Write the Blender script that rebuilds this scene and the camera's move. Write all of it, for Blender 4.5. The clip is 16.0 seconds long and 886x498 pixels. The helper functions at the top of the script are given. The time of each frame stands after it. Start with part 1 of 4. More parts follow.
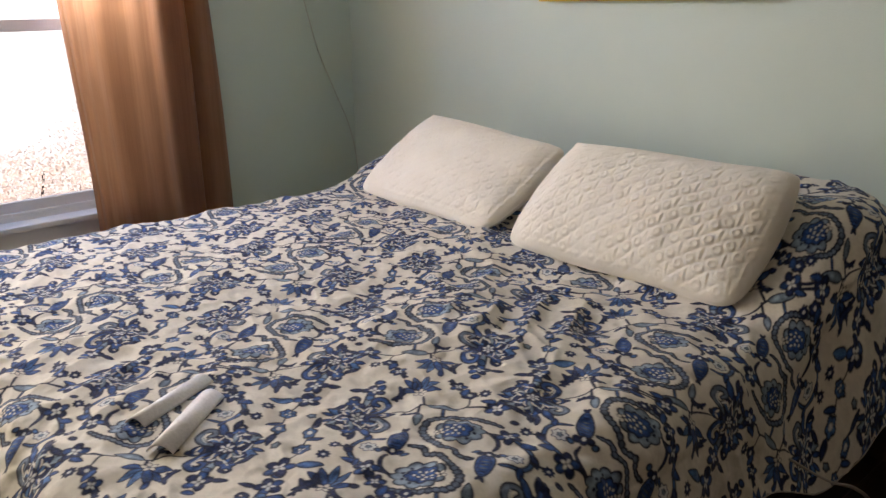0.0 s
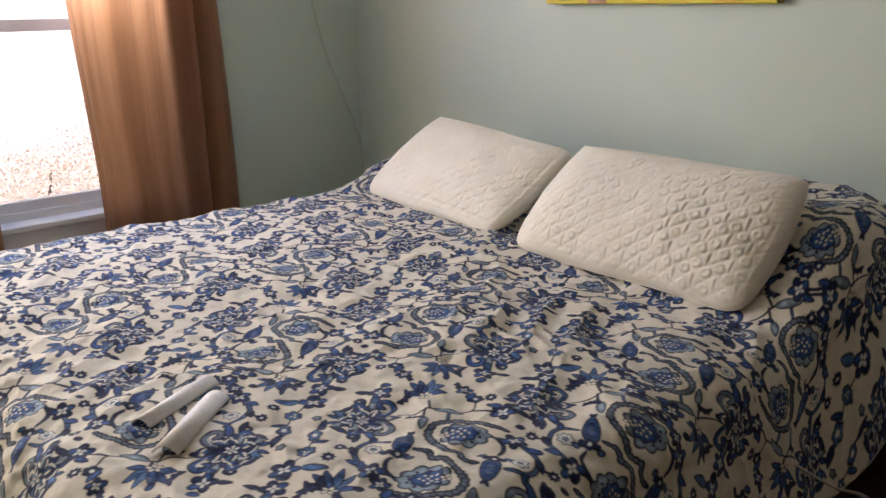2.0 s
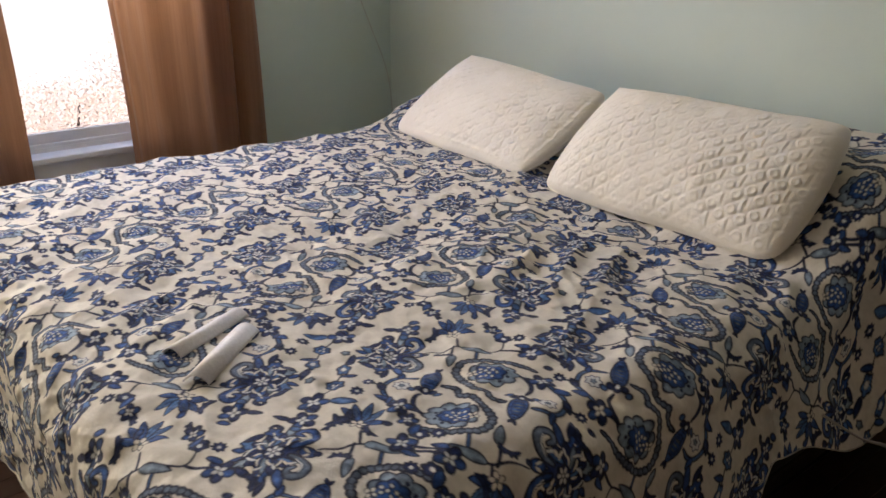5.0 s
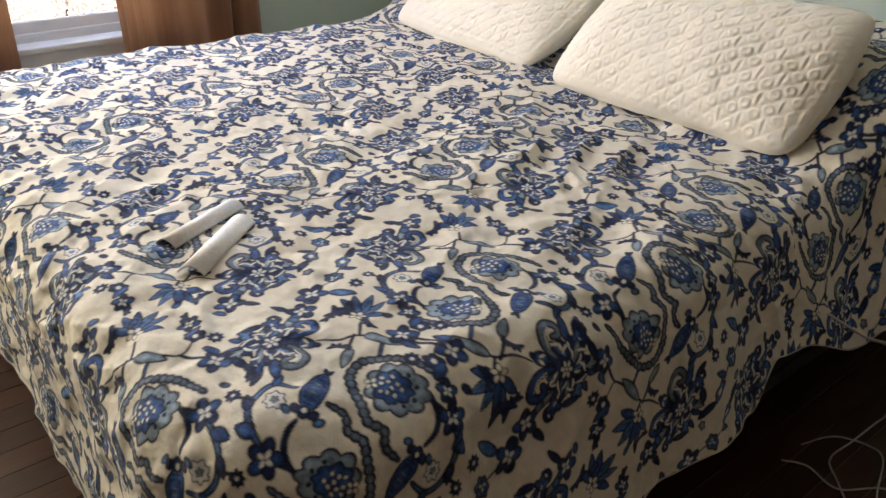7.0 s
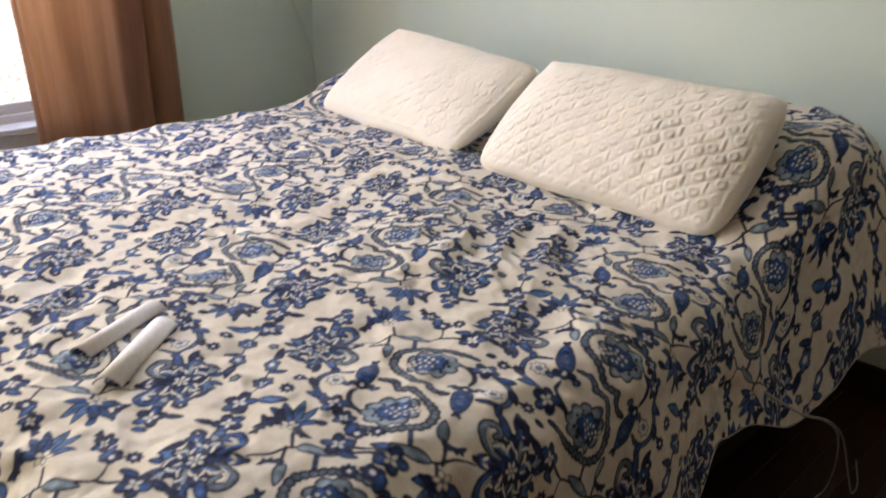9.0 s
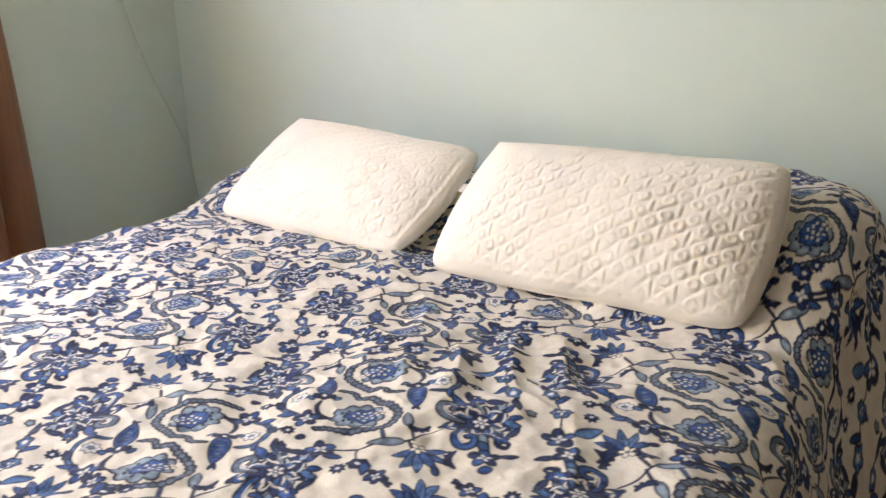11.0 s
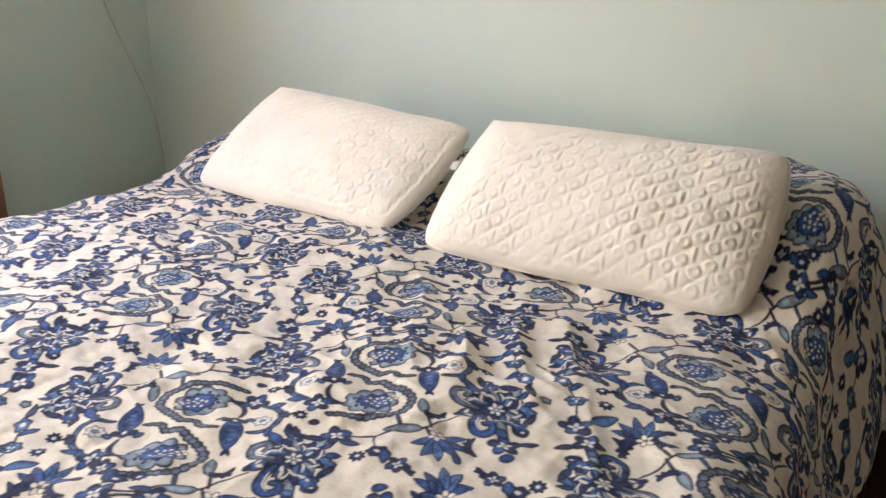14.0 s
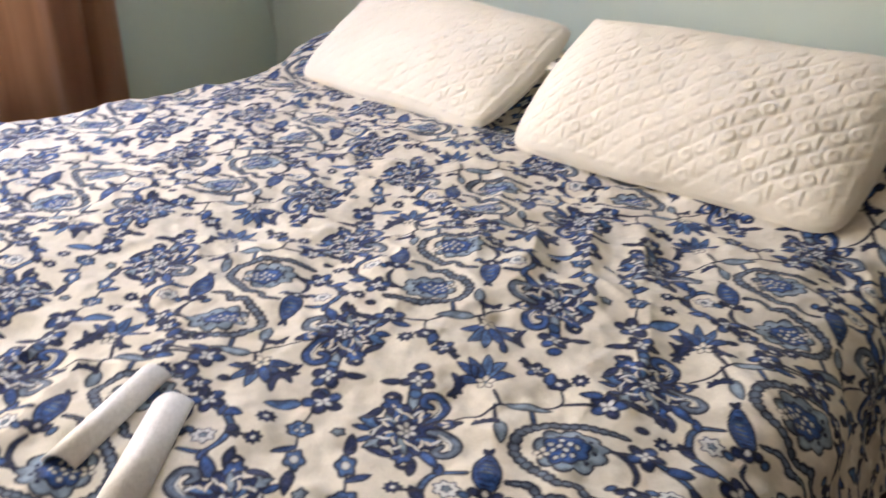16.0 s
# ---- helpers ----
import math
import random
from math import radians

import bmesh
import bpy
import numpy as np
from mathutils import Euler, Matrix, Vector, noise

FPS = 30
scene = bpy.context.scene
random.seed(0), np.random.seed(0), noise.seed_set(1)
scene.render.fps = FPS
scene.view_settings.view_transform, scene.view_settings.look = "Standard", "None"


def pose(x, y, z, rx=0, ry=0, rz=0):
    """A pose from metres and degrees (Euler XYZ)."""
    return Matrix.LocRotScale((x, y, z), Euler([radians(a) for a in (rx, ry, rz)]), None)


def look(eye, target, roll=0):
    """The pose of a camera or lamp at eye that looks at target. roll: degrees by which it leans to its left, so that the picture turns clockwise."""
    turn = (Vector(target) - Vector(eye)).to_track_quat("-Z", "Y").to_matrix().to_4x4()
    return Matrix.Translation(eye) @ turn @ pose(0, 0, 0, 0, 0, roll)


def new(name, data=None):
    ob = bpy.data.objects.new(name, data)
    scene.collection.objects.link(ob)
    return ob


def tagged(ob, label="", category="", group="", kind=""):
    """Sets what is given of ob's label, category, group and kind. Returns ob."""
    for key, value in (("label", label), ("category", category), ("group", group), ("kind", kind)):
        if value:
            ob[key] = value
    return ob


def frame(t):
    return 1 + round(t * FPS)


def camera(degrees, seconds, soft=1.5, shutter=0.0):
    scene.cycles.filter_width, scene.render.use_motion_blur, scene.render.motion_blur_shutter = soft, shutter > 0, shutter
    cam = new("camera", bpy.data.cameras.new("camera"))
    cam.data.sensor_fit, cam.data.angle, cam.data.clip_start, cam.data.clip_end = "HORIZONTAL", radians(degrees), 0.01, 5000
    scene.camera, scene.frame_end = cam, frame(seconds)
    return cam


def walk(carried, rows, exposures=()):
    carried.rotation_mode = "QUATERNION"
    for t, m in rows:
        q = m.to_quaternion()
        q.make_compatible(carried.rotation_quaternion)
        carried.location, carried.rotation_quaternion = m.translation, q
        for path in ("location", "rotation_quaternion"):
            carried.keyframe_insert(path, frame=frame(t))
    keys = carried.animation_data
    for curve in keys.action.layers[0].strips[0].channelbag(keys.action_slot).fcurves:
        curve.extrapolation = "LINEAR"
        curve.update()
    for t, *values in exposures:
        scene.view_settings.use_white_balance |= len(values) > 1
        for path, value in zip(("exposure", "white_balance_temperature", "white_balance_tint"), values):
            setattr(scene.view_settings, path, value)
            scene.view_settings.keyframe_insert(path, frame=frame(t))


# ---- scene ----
cam = camera(56.8, 16.0, soft=1.4, shutter=0.5)

PATH = [
    (0, (3.377, -2.442, 1.359), (1.954, -1.167, 0.769), -0.9),
    (0.5, (3.377, -2.438, 1.361), (1.947, -1.173, 0.766), -1.1),
    (1, (3.384, -2.446, 1.364), (1.95, -1.182, 0.776), -1.1),
    (1.5, (3.381, -2.442, 1.362), (1.945, -1.176, 0.784), -1.0),
    (2, (3.373, -2.441, 1.361), (1.94, -1.175, 0.774), -0.6),
    (2.5, (3.369, -2.443, 1.357), (1.938, -1.182, 0.756), -0.4),
    (3, (3.37, -2.445, 1.357), (1.937, -1.188, 0.751), -0.4),
    (3.5, (3.371, -2.444, 1.358), (1.927, -1.199, 0.751), -0.6),
    (4, (3.36, -2.442, 1.354), (1.916, -1.215, 0.712), -0.3),
    (6.3, (3.354, -2.451, 1.334), (1.95, -1.278, 0.525), 0.7),
    (6.5, (3.352, -2.442, 1.326), (1.959, -1.273, 0.496), 0.7),
    (7, (3.324, -2.427, 1.308), (1.966, -1.29, 0.379), 0.9),
    (7.5, (3.314, -2.416, 1.31), (1.957, -1.257, 0.407), 1.2),
    (8, (3.313, -2.412, 1.312), (1.961, -1.211, 0.459), 1.6),
    (8.5, (3.314, -2.408, 1.316), (1.986, -1.165, 0.486), 1.4),
    (9, (3.282, -2.399, 1.321), (1.98, -1.086, 0.559), 1.2),
    (9.5, (3.201, -2.377, 1.313), (1.974, -0.945, 0.645), 1.3),
    (10, (3.092, -2.312, 1.283), (1.888, -0.859, 0.619), 0.8),
    (10.2, (3.043, -2.283, 1.28), (1.847, -0.79, 0.698), 0.2),
    (12.3, (2.739, -2.323, 1.299), (1.831, -0.666, 0.644), 1.3),
    (12.5, (2.737, -2.325, 1.298), (1.839, -0.66, 0.651), 1.5),
    (13, (2.744, -2.324, 1.306), (1.836, -0.663, 0.66), 1.3),
    (13.5, (2.753, -2.323, 1.304), (1.835, -0.67, 0.65), 1.5),
    (14, (2.768, -2.327, 1.302), (1.811, -0.7, 0.642), 1.2),
    (14.5, (2.774, -2.342, 1.307), (1.808, -0.719, 0.651), 1.4),
    (15, (2.771, -2.345, 1.303), (1.794, -0.733, 0.635), 1.5),
    (15.5, (2.795, -2.334, 1.285), (1.798, -0.774, 0.526), 1.3),
    (16, (2.843, -2.277, 1.256), (1.689, -0.88, 0.408), 1.4),
]
walk(cam, [(t, look(e, g, r)) for t, e, g, r in PATH], [(t, e - 0.06, 6500, 13 if 6.9 < t < 8.6 else 18) for t, e in ((0, 0.60), (4.2, 0.62), (6.5, 0.52), (7.0, 1.06), (7.5, 1.10), (8.5, 1.08), (9.0, 1.12), (9.5, 1.32), (10.2, 1.40), (12.3, 1.23), (16.0, 1.2))])

# ---------------------------------------------------------------- light
world = bpy.data.worlds.new("sky")
scene.world = world
world.use_nodes = True
wn = world.node_tree
sky = wn.nodes.new("ShaderNodeTexSky")
sky.sky_type = "NISHITA"
sky.sun_disc = False
sky.sun_elevation = radians(42)
sky.sun_rotation = radians(150)
wn.links.new(sky.outputs["Color"], wn.nodes["Background"].inputs["Color"])
wn.nodes["Background"].inputs["Strength"].default_value = 0.12

sun_data = bpy.data.lights.new("sun", "SUN")
sun_data.energy, sun_data.angle, sun_data.color = 5.0, radians(0.5), (1.0, 0.95, 0.86)
sun = new("sun", sun_data)
sun.matrix_world = look((0, 0, 10), (-3.0, 6.0, 1.0))


def window_light(name, m, width, height, watts, color):
    data = bpy.data.lights.new(name, "AREA")
    data.shape, data.size, data.size_y, data.energy, data.color = "RECTANGLE", width, height, watts, color
    lamp = new(name, data)
    lamp.matrix_world = m
    return lamp


# Daylight in window_1's opening, plus an added fill lamp in an assumed rear window.
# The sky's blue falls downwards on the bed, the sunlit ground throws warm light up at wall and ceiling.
window_light("window_skylight", look((-0.05, -1.525, 1.74), (3.0, -1.2, 1.45)), 0.82, 0.52, 25, (0.24, 0.47, 1.0))
window_light("window_ground_bounce", look((-0.03, -1.525, 1.74), (3.6, 0.0, 1.6)), 0.82, 0.52, 21, (0.97, 0.87, 0.71))
window_light("rear_fill", look((-0.16, -2.95, 1.35), (3.0, -2.5, 2.3)), 0.84, 1.4, 39, (0.96, 0.87, 0.65))


# ---------------------------------------------------------------- materials
def material(name, rough=0.6, metal=0.0):
    mat = bpy.data.materials.new(name)
    mat.use_nodes = True
    b = mat.node_tree.nodes["Principled BSDF"]
    b.inputs["Roughness"].default_value, b.inputs["Metallic"].default_value = rough, metal
    return mat, mat.node_tree, b


def node(tree, kind, **values):
    n = tree.nodes.new("ShaderNode" + kind)
    for key, value in values.items():
        n.inputs[key].default_value = value
    return n


def coords(tree, scale=(1, 1, 1)):
    t = tree.nodes.new("ShaderNodeTexCoord")
    m = node(tree, "Mapping", Scale=scale)
    tree.links.new(t.outputs["Object"], m.inputs["Vector"])
    return m.outputs["Vector"]


def noise_of(tree, vec, scale, detail=4.0, rough=0.55):
    n = node(tree, "TexNoise", Scale=scale, Detail=detail, Roughness=rough)
    tree.links.new(vec, n.inputs["Vector"])
    return n.outputs["Fac"]


def ramp(tree, fac, *stops):
    r = tree.nodes.new("ShaderNodeValToRGB")
    els = r.color_ramp.elements
    while len(els) < len(stops):
        els.new(0.5)
    for e, (p, c) in zip(els, stops):
        e.position, e.color = p, (*c, 1.0)
    tree.links.new(fac, r.inputs["Fac"])
    return r.outputs["Color"]


def bump(tree, bsdf, height, strength, distance):
    b = node(tree, "Bump", Strength=strength, Distance=distance)
    tree.links.new(height, b.inputs["Height"])
    tree.links.new(b.outputs["Normal"], bsdf.inputs["Normal"])


def grained(name, stops, scale, rough=0.6, stretch=(1, 1, 1), relief=0.0, fine=60.0, metal=0.0):
    """A surface with cloudy colour at one scale and fine grain in its relief at another."""
    mat, tree, b = material(name, rough, metal)
    vec = coords(tree, stretch)
    tree.links.new(ramp(tree, noise_of(tree, vec, scale, 6.0), *stops), b.inputs["Base Color"])
    if relief:
        bump(tree, b, noise_of(tree, vec, fine, 3.0), 0.5, relief)
    return mat


WALL = grained("wall_paint", [(0.3, (0.545, 0.64, 0.565)), (0.7, (0.58, 0.675, 0.60))], 1.7, 0.55, relief=0.0015, fine=180)
# For the two unseen walls: an assumed brown, kept dark to cut bounced light.
UNSEEN_WALL = grained("unseen_wall_brown", [(0.3, (0.13, 0.08, 0.05)), (0.7, (0.20, 0.13, 0.08))], 3.0, 0.5, (6, 6, 0.6), 0.001, 40)
CEILING = grained("ceiling_paint", [(0.3, (0.70, 0.69, 0.65)), (0.7, (0.76, 0.75, 0.71))], 2.0, 0.8, relief=0.001, fine=140)
TRIM = grained("trim_paint", [(0.3, (0.70, 0.69, 0.67)), (0.7, (0.8, 0.79, 0.77))], 4.0, 0.35, relief=0.0006, fine=90)
DARK_WOOD = grained("dark_wood", [(0.3, (0.025, 0.012, 0.008)), (0.7, (0.05, 0.024, 0.014))], 6.0, 0.4, (1, 12, 12), 0.0008)
BLACK_FABRIC = grained("black_fabric", [(0.3, (0.012, 0.011, 0.011)), (0.7, (0.02, 0.018, 0.018))], 9.0, 0.9, relief=0.001, fine=400)
MATTRESS = grained("mattress_cloth", [(0.3, (0.55, 0.53, 0.5)), (0.7, (0.65, 0.63, 0.6))], 5.0, 0.85, relief=0.001, fine=300)
WHITE_PLASTIC = grained("white_plastic", [(0.3, (0.62, 0.61, 0.60)), (0.7, (0.76, 0.75, 0.74))], 160.0, 0.5, relief=0.0012, fine=260)
CORD = grained("cord_white", [(0.3, (0.36, 0.33, 0.31)), (0.7, (0.46, 0.43, 0.40))], 20.0, 0.5)
WALL_CORD = grained("cord_painted", [(0.3, (0.42, 0.45, 0.39)), (0.7, (0.52, 0.55, 0.48))], 5.0, 0.5)
METAL = grained("dark_metal", [(0.3, (0.04, 0.03, 0.025)), (0.7, (0.07, 0.05, 0.04))], 12.0, 0.4, metal=0.8)


def cloth_print():
    mat, tree, b = material("printed_cotton", 0.9)
    a = tree.nodes.new("ShaderNodeVertexColor")
    a.layer_name = "print"
    vec = coords(tree)
    mix = tree.nodes.new("ShaderNodeMix")
    mix.data_type, mix.blend_type = "RGBA", "MULTIPLY"
    mix.inputs["Factor"].default_value = 1.0
    tree.links.new(a.outputs["Color"], mix.inputs["A"])
    tree.links.new(ramp(tree, noise_of(tree, vec, 55.0, 5.0), (0.3, (0.86, 0.86, 0.86)), (0.65, (1, 1, 1))), mix.inputs["B"])
    # The ink took unevenly, like a wash.
    inked = ramp(tree, a.outputs["Color"], (0.10, (1, 1, 1)), (0.45, (0, 0, 0)))
    patchy = ramp(tree, noise_of(tree, vec, 110.0, 3.0, 0.6), (0.36, (0.70, 0.70, 0.76)), (0.5, (1, 1, 1)), (0.64, (1.22, 1.2, 1.15)))
    ink = tree.nodes.new("ShaderNodeMix")
    ink.data_type, ink.blend_type = "RGBA", "MULTIPLY"
    tree.links.new(inked, ink.inputs["Factor"])
    tree.links.new(mix.outputs["Result"], ink.inputs["A"])
    tree.links.new(patchy, ink.inputs["B"])
    tree.links.new(ink.outputs["Result"], b.inputs["Base Color"])
    b.inputs["Sheen Weight"].default_value = 0.12
    b.inputs["Specular IOR Level"].default_value = 0.25
    puckers = node(tree, "Math")
    puckers.operation = "MULTIPLY_ADD"
    tree.links.new(noise_of(tree, vec, 38.0, 4.0, 0.6), puckers.inputs[0])
    puckers.inputs[1].default_value = 2.5
    tree.links.new(noise_of(tree, vec, 150.0, 4.0, 0.7), puckers.inputs[2])
    bump(tree, b, puckers.outputs[0], 0.55, 0.0026)
    return mat


PRINT = cloth_print()
HEM = grained("hem_cotton", [(0.3, (0.20, 0.21, 0.24)), (0.7, (0.58, 0.53, 0.44))], 28.0, 0.9, relief=0.0008, fine=300)


def pillow_cloth():
    mat, tree, b = material("pillow_knit", 0.9)
    vec = coords(tree)
    tree.links.new(ramp(tree, noise_of(tree, vec, 9.0, 5.0), (0.3, (0.72, 0.68, 0.59)), (0.7, (0.77, 0.735, 0.65))), b.inputs["Base Color"])
    b.inputs["Sheen Weight"].default_value = 0.2
    bump(tree, b, noise_of(tree, vec, 220.0, 5.0, 0.7), 0.55, 0.0022)
    return mat


PILLOW = pillow_cloth()


def curtain_cloth():
    mat, tree, b = material("curtain_cloth", 0.6)
    fine = ramp(tree, noise_of(tree, coords(tree, (1, 1, 0.03)), 300.0, 4.0, 0.7), (0.3, (0.245, 0.124, 0.072)), (0.7, (0.305, 0.158, 0.094)))
    broad = ramp(tree, noise_of(tree, coords(tree, (1, 1, 0.02)), 55.0, 3.0, 0.6), (0.35, (0.86, 0.84, 0.82)), (0.6, (1, 1, 1)))
    col = tree.nodes.new("ShaderNodeMix")
    col.data_type, col.blend_type = "RGBA", "MULTIPLY"
    col.inputs["Factor"].default_value = 1.0
    tree.links.new(fine, col.inputs["A"])
    tree.links.new(broad, col.inputs["B"])
    tree.links.new(col.outputs["Result"], b.inputs["Base Color"])
    b.inputs["Sheen Weight"].default_value = 0.3
    tr = tree.nodes.new("ShaderNodeBsdfTranslucent")
    through_tone = tree.nodes.new("ShaderNodeMix")
    through_tone.data_type, through_tone.blend_type = "RGBA", "MULTIPLY"
    through_tone.inputs["Factor"].default_value = 1.0
    through_tone.inputs["A"].default_value = (0.60, 0.29, 0.125, 1)
    tree.links.new(broad, through_tone.inputs["B"])
    tree.links.new(through_tone.outputs["Result"], tr.inputs["Color"])
    mix = node(tree, "MixShader", Fac=0.38)
    tree.links.new(b.outputs["BSDF"], mix.inputs[1])
    tree.links.new(tr.outputs["BSDF"], mix.inputs[2])
    tree.links.new(mix.outputs["Shader"], tree.nodes["Material Output"].inputs["Surface"])
    bump(tree, b, noise_of(tree, coords(tree, (1, 1, 0.05)), 260.0, 3.0), 0.4, 0.0015)
    return mat


CURTAIN = curtain_cloth()


def glass_pane():
    mat, tree, b = material("window_glass", 0.0)
    b.inputs["Transmission Weight"].default_value = 1.0
    b.inputs["IOR"].default_value = 1.45
    return mat


GLASS = glass_pane()


def floor_wood():
    mat, tree, b = material("floor_boards", 0.32)
    info = tree.nodes.new("ShaderNodeObjectInfo")
    vec = coords(tree, (14, 1.2, 14))
    grain = noise_of(tree, vec, 5.0, 8.0, 0.65)
    add = node(tree, "Math")
    add.operation = "MULTIPLY_ADD"
    tree.links.new(info.outputs["Random"], add.inputs[0])
    add.inputs[1].default_value = 0.3
    tree.links.new(grain, add.inputs[2])
    tree.links.new(ramp(tree, add.outputs[0], (0.3, (0.014, 0.005, 0.003)), (0.6, (0.030, 0.010, 0.005)), (0.9, (0.052, 0.018, 0.008))), b.inputs["Base Color"])
    bump(tree, b, grain, 0.15, 0.001)
    return mat


FLOOR = floor_wood()


def canvas_paint():
    mat, tree, b = material("canvas_yellow", 0.6)
    vec = coords(tree, (1, 1, 0.35))
    tree.links.new(ramp(tree, noise_of(tree, vec, 5.5, 5.0, 0.6), (0.30, (0.62, 0.50, 0.03)), (0.52, (0.72, 0.62, 0.05)), (0.66, (0.70, 0.42, 0.05))), b.inputs["Base Color"])
    bump(tree, b, noise_of(tree, coords(tree), 220.0, 3.0), 0.4, 0.001)
    return mat


CANVAS = canvas_paint()
CANVAS_PINK = grained("canvas_pinkish", [(0.35, (0.42, 0.22, 0.12)), (0.65, (0.6, 0.38, 0.24))], 30.0, 0.6, (1, 1, 0.2), 0.001, 220)
CANVAS_SIDE = grained("canvas_side", [(0.3, (0.16, 0.16, 0.03)), (0.7, (0.22, 0.2, 0.04))], 12.0, 0.7, relief=0.001, fine=200)
LEAVES = grained("dry_leaves", [(0.3, (0.66, 0.50, 0.41)), (0.5, (0.74, 0.59, 0.50)), (0.7, (0.80, 0.70, 0.62))], 3.0, 0.9)
GROUND = grained("dry_lawn", [(0.3, (0.60, 0.57, 0.53)), (0.7, (0.70, 0.67, 0.63))], 1.3, 0.95, relief=0.01, fine=30)
WHITEWASH = grained("outer_wall", [(0.3, (0.6, 0.58, 0.55)), (0.7, (0.7, 0.68, 0.64))], 2.0, 0.8)


# ---------------------------------------------------------------- mesh helpers
def mesh_object(name, verts, faces, mat, parent=None, smooth=False):
    me = bpy.data.meshes.new(name)
    me.from_pydata([tuple(map(float, v)) for v in verts], [], [tuple(map(int, f)) for f in faces])
    me.update()
    if mat:
        me.materials.append(mat)
    if smooth:
        me.polygons.foreach_set("use_smooth", [True] * len(me.polygons))
    ob = new(name, me)
    if parent:
        ob.parent = parent
    return ob


def part(name, bm, mat, parent=None, label="", smooth=False):
    me = bpy.data.meshes.new(name)
    bm.normal_update()
    bm.to_mesh(me)
    bm.free()
    me.materials.append(mat)
    if smooth:
        me.polygons.foreach_set("use_smooth", [True] * len(me.polygons))
    ob = new(name, me)
    if parent:
        ob.parent = parent
    return tagged(ob, label)


def box(x0, x1, y0, y1, z0, z1, bevel=0.0, bm=None):
    bm = bm or bmesh.new()
    m = Matrix.Translation(((x0 + x1) / 2, (y0 + y1) / 2, (z0 + z1) / 2)) @ Matrix.Diagonal((x1 - x0, y1 - y0, z1 - z0, 1))
    made = bmesh.ops.create_cube(bm, size=1.0, matrix=m)
    if bevel:
        edges = {e for v in made["verts"] for e in v.link_edges}
        bmesh.ops.bevel(bm, geom=list(edges), offset=bevel, segments=2 if bevel < 0.03 else 6, affect="EDGES", profile=0.5)
    return bm


def tube(name, points, radius, mat, parent=None, sides=8):
    """A cord or rod that runs smoothly through a few points."""
    pts = [Vector(p) for p in points]
    fine = []
    for i in range(len(pts) - 1):
        a, b, c, d = pts[max(i - 1, 0)], pts[i], pts[i + 1], pts[min(i + 2, len(pts) - 1)]
        for k in range(10):
            s = k / 10
            fine.append(0.5 * ((2 * b) + (c - a) * s + (2 * a - 5 * b + 4 * c - d) * s * s + (3 * b - a - 3 * c + d) * s ** 3))
    fine.append(pts[-1])
    verts, faces = [], []
    for i, p in enumerate(fine):
        way = (fine[min(i + 1, len(fine) - 1)] - fine[max(i - 1, 0)]).normalized()
        side = way.cross(Vector((0.3, 0.2, 0.93))).normalized()
        up = side.cross(way)
        for k in range(sides):
            a = 2 * math.pi * k / sides
            verts.append(p + radius * (math.cos(a) * side + math.sin(a) * up))
    for i in range(len(fine) - 1):
        for k in range(sides):
            faces.append((i * sides + k, i * sides + (k + 1) % sides, (i + 1) * sides + (k + 1) % sides, (i + 1) * sides + k))
    faces.append(tuple(range(sides))[::-1])
    faces.append(tuple((len(fine) - 1) * sides + k for k in range(sides)))
    return mesh_object(name, verts, faces, mat, parent, True)


def empty(name, place=(0, 0, 0)):
    ob = new(name)
    ob.location = place
    return ob


def value_noise(x, y, seed):
    """Smooth noise in -1..1 on arrays."""
    rng = np.random.RandomState(seed)
    table = rng.uniform(-1, 1, (64, 64))
    xi, yi = np.floor(x).astype(int), np.floor(y).astype(int)
    fx, fy = x - xi, y - yi
    fx, fy = fx * fx * (3 - 2 * fx), fy * fy * (3 - 2 * fy)
    g = lambda i, j: table[i % 64, j % 64]
    top = g(xi, yi) * (1 - fx) + g(xi + 1, yi) * fx
    low = g(xi, yi + 1) * (1 - fx) + g(xi + 1, yi + 1) * fx
    return top * (1 - fy) + low * fy


def step(a, b, x):
    t = np.clip((x - a) / (b - a), 0, 1)
    return t * t * (3 - 2 * t)


def sheet(name, P, mat, color=None, keep=None, parent=None):
    """A smooth mesh over a grid of points P[i, j], with its print as a colour layer."""
    n, m = P.shape[:2]
    idx = np.arange(n * m).reshape(n, m)
    quads = np.stack([idx[:-1, :-1], idx[1:, :-1], idx[1:, 1:], idx[:-1, 1:]], -1).reshape(-1, 4)
    if keep is not None:
        quads = quads[keep.reshape(-1)[quads].all(1)]
    me = bpy.data.meshes.new(name)
    me.vertices.add(n * m)
    me.vertices.foreach_set("co", P.astype(np.float32).reshape(-1))
    me.loops.add(quads.size)
    me.loops.foreach_set("vertex_index", quads.astype(np.int32).reshape(-1))
    me.polygons.add(len(quads))
    me.polygons.foreach_set("loop_start", np.arange(0, quads.size, 4, dtype=np.int32))
    me.polygons.foreach_set("use_smooth", np.ones(len(quads), dtype=bool))
    me.update(calc_edges=True)
    if color is not None:
        layer = me.color_attributes.new("print", "FLOAT_COLOR", "POINT")
        rgba = np.ones((n * m, 4), dtype=np.float32)
        rgba[:, :3] = color.reshape(-1, 3)
        layer.data.foreach_set("color", rgba.reshape(-1))
    me.materials.append(mat)
    me.validate()
    ob = new(name, me)
    if parent:
        ob.parent = parent
    return ob


# ---------------------------------------------------------------- the room
ROOM_X, ROOM_Y, ROOM_Z = 4.6, -4.6, 2.44
WIN_Y0, WIN_Y1, WIN_Z0, WIN_Z1 = -1.98, -1.07, 0.535, 2.06


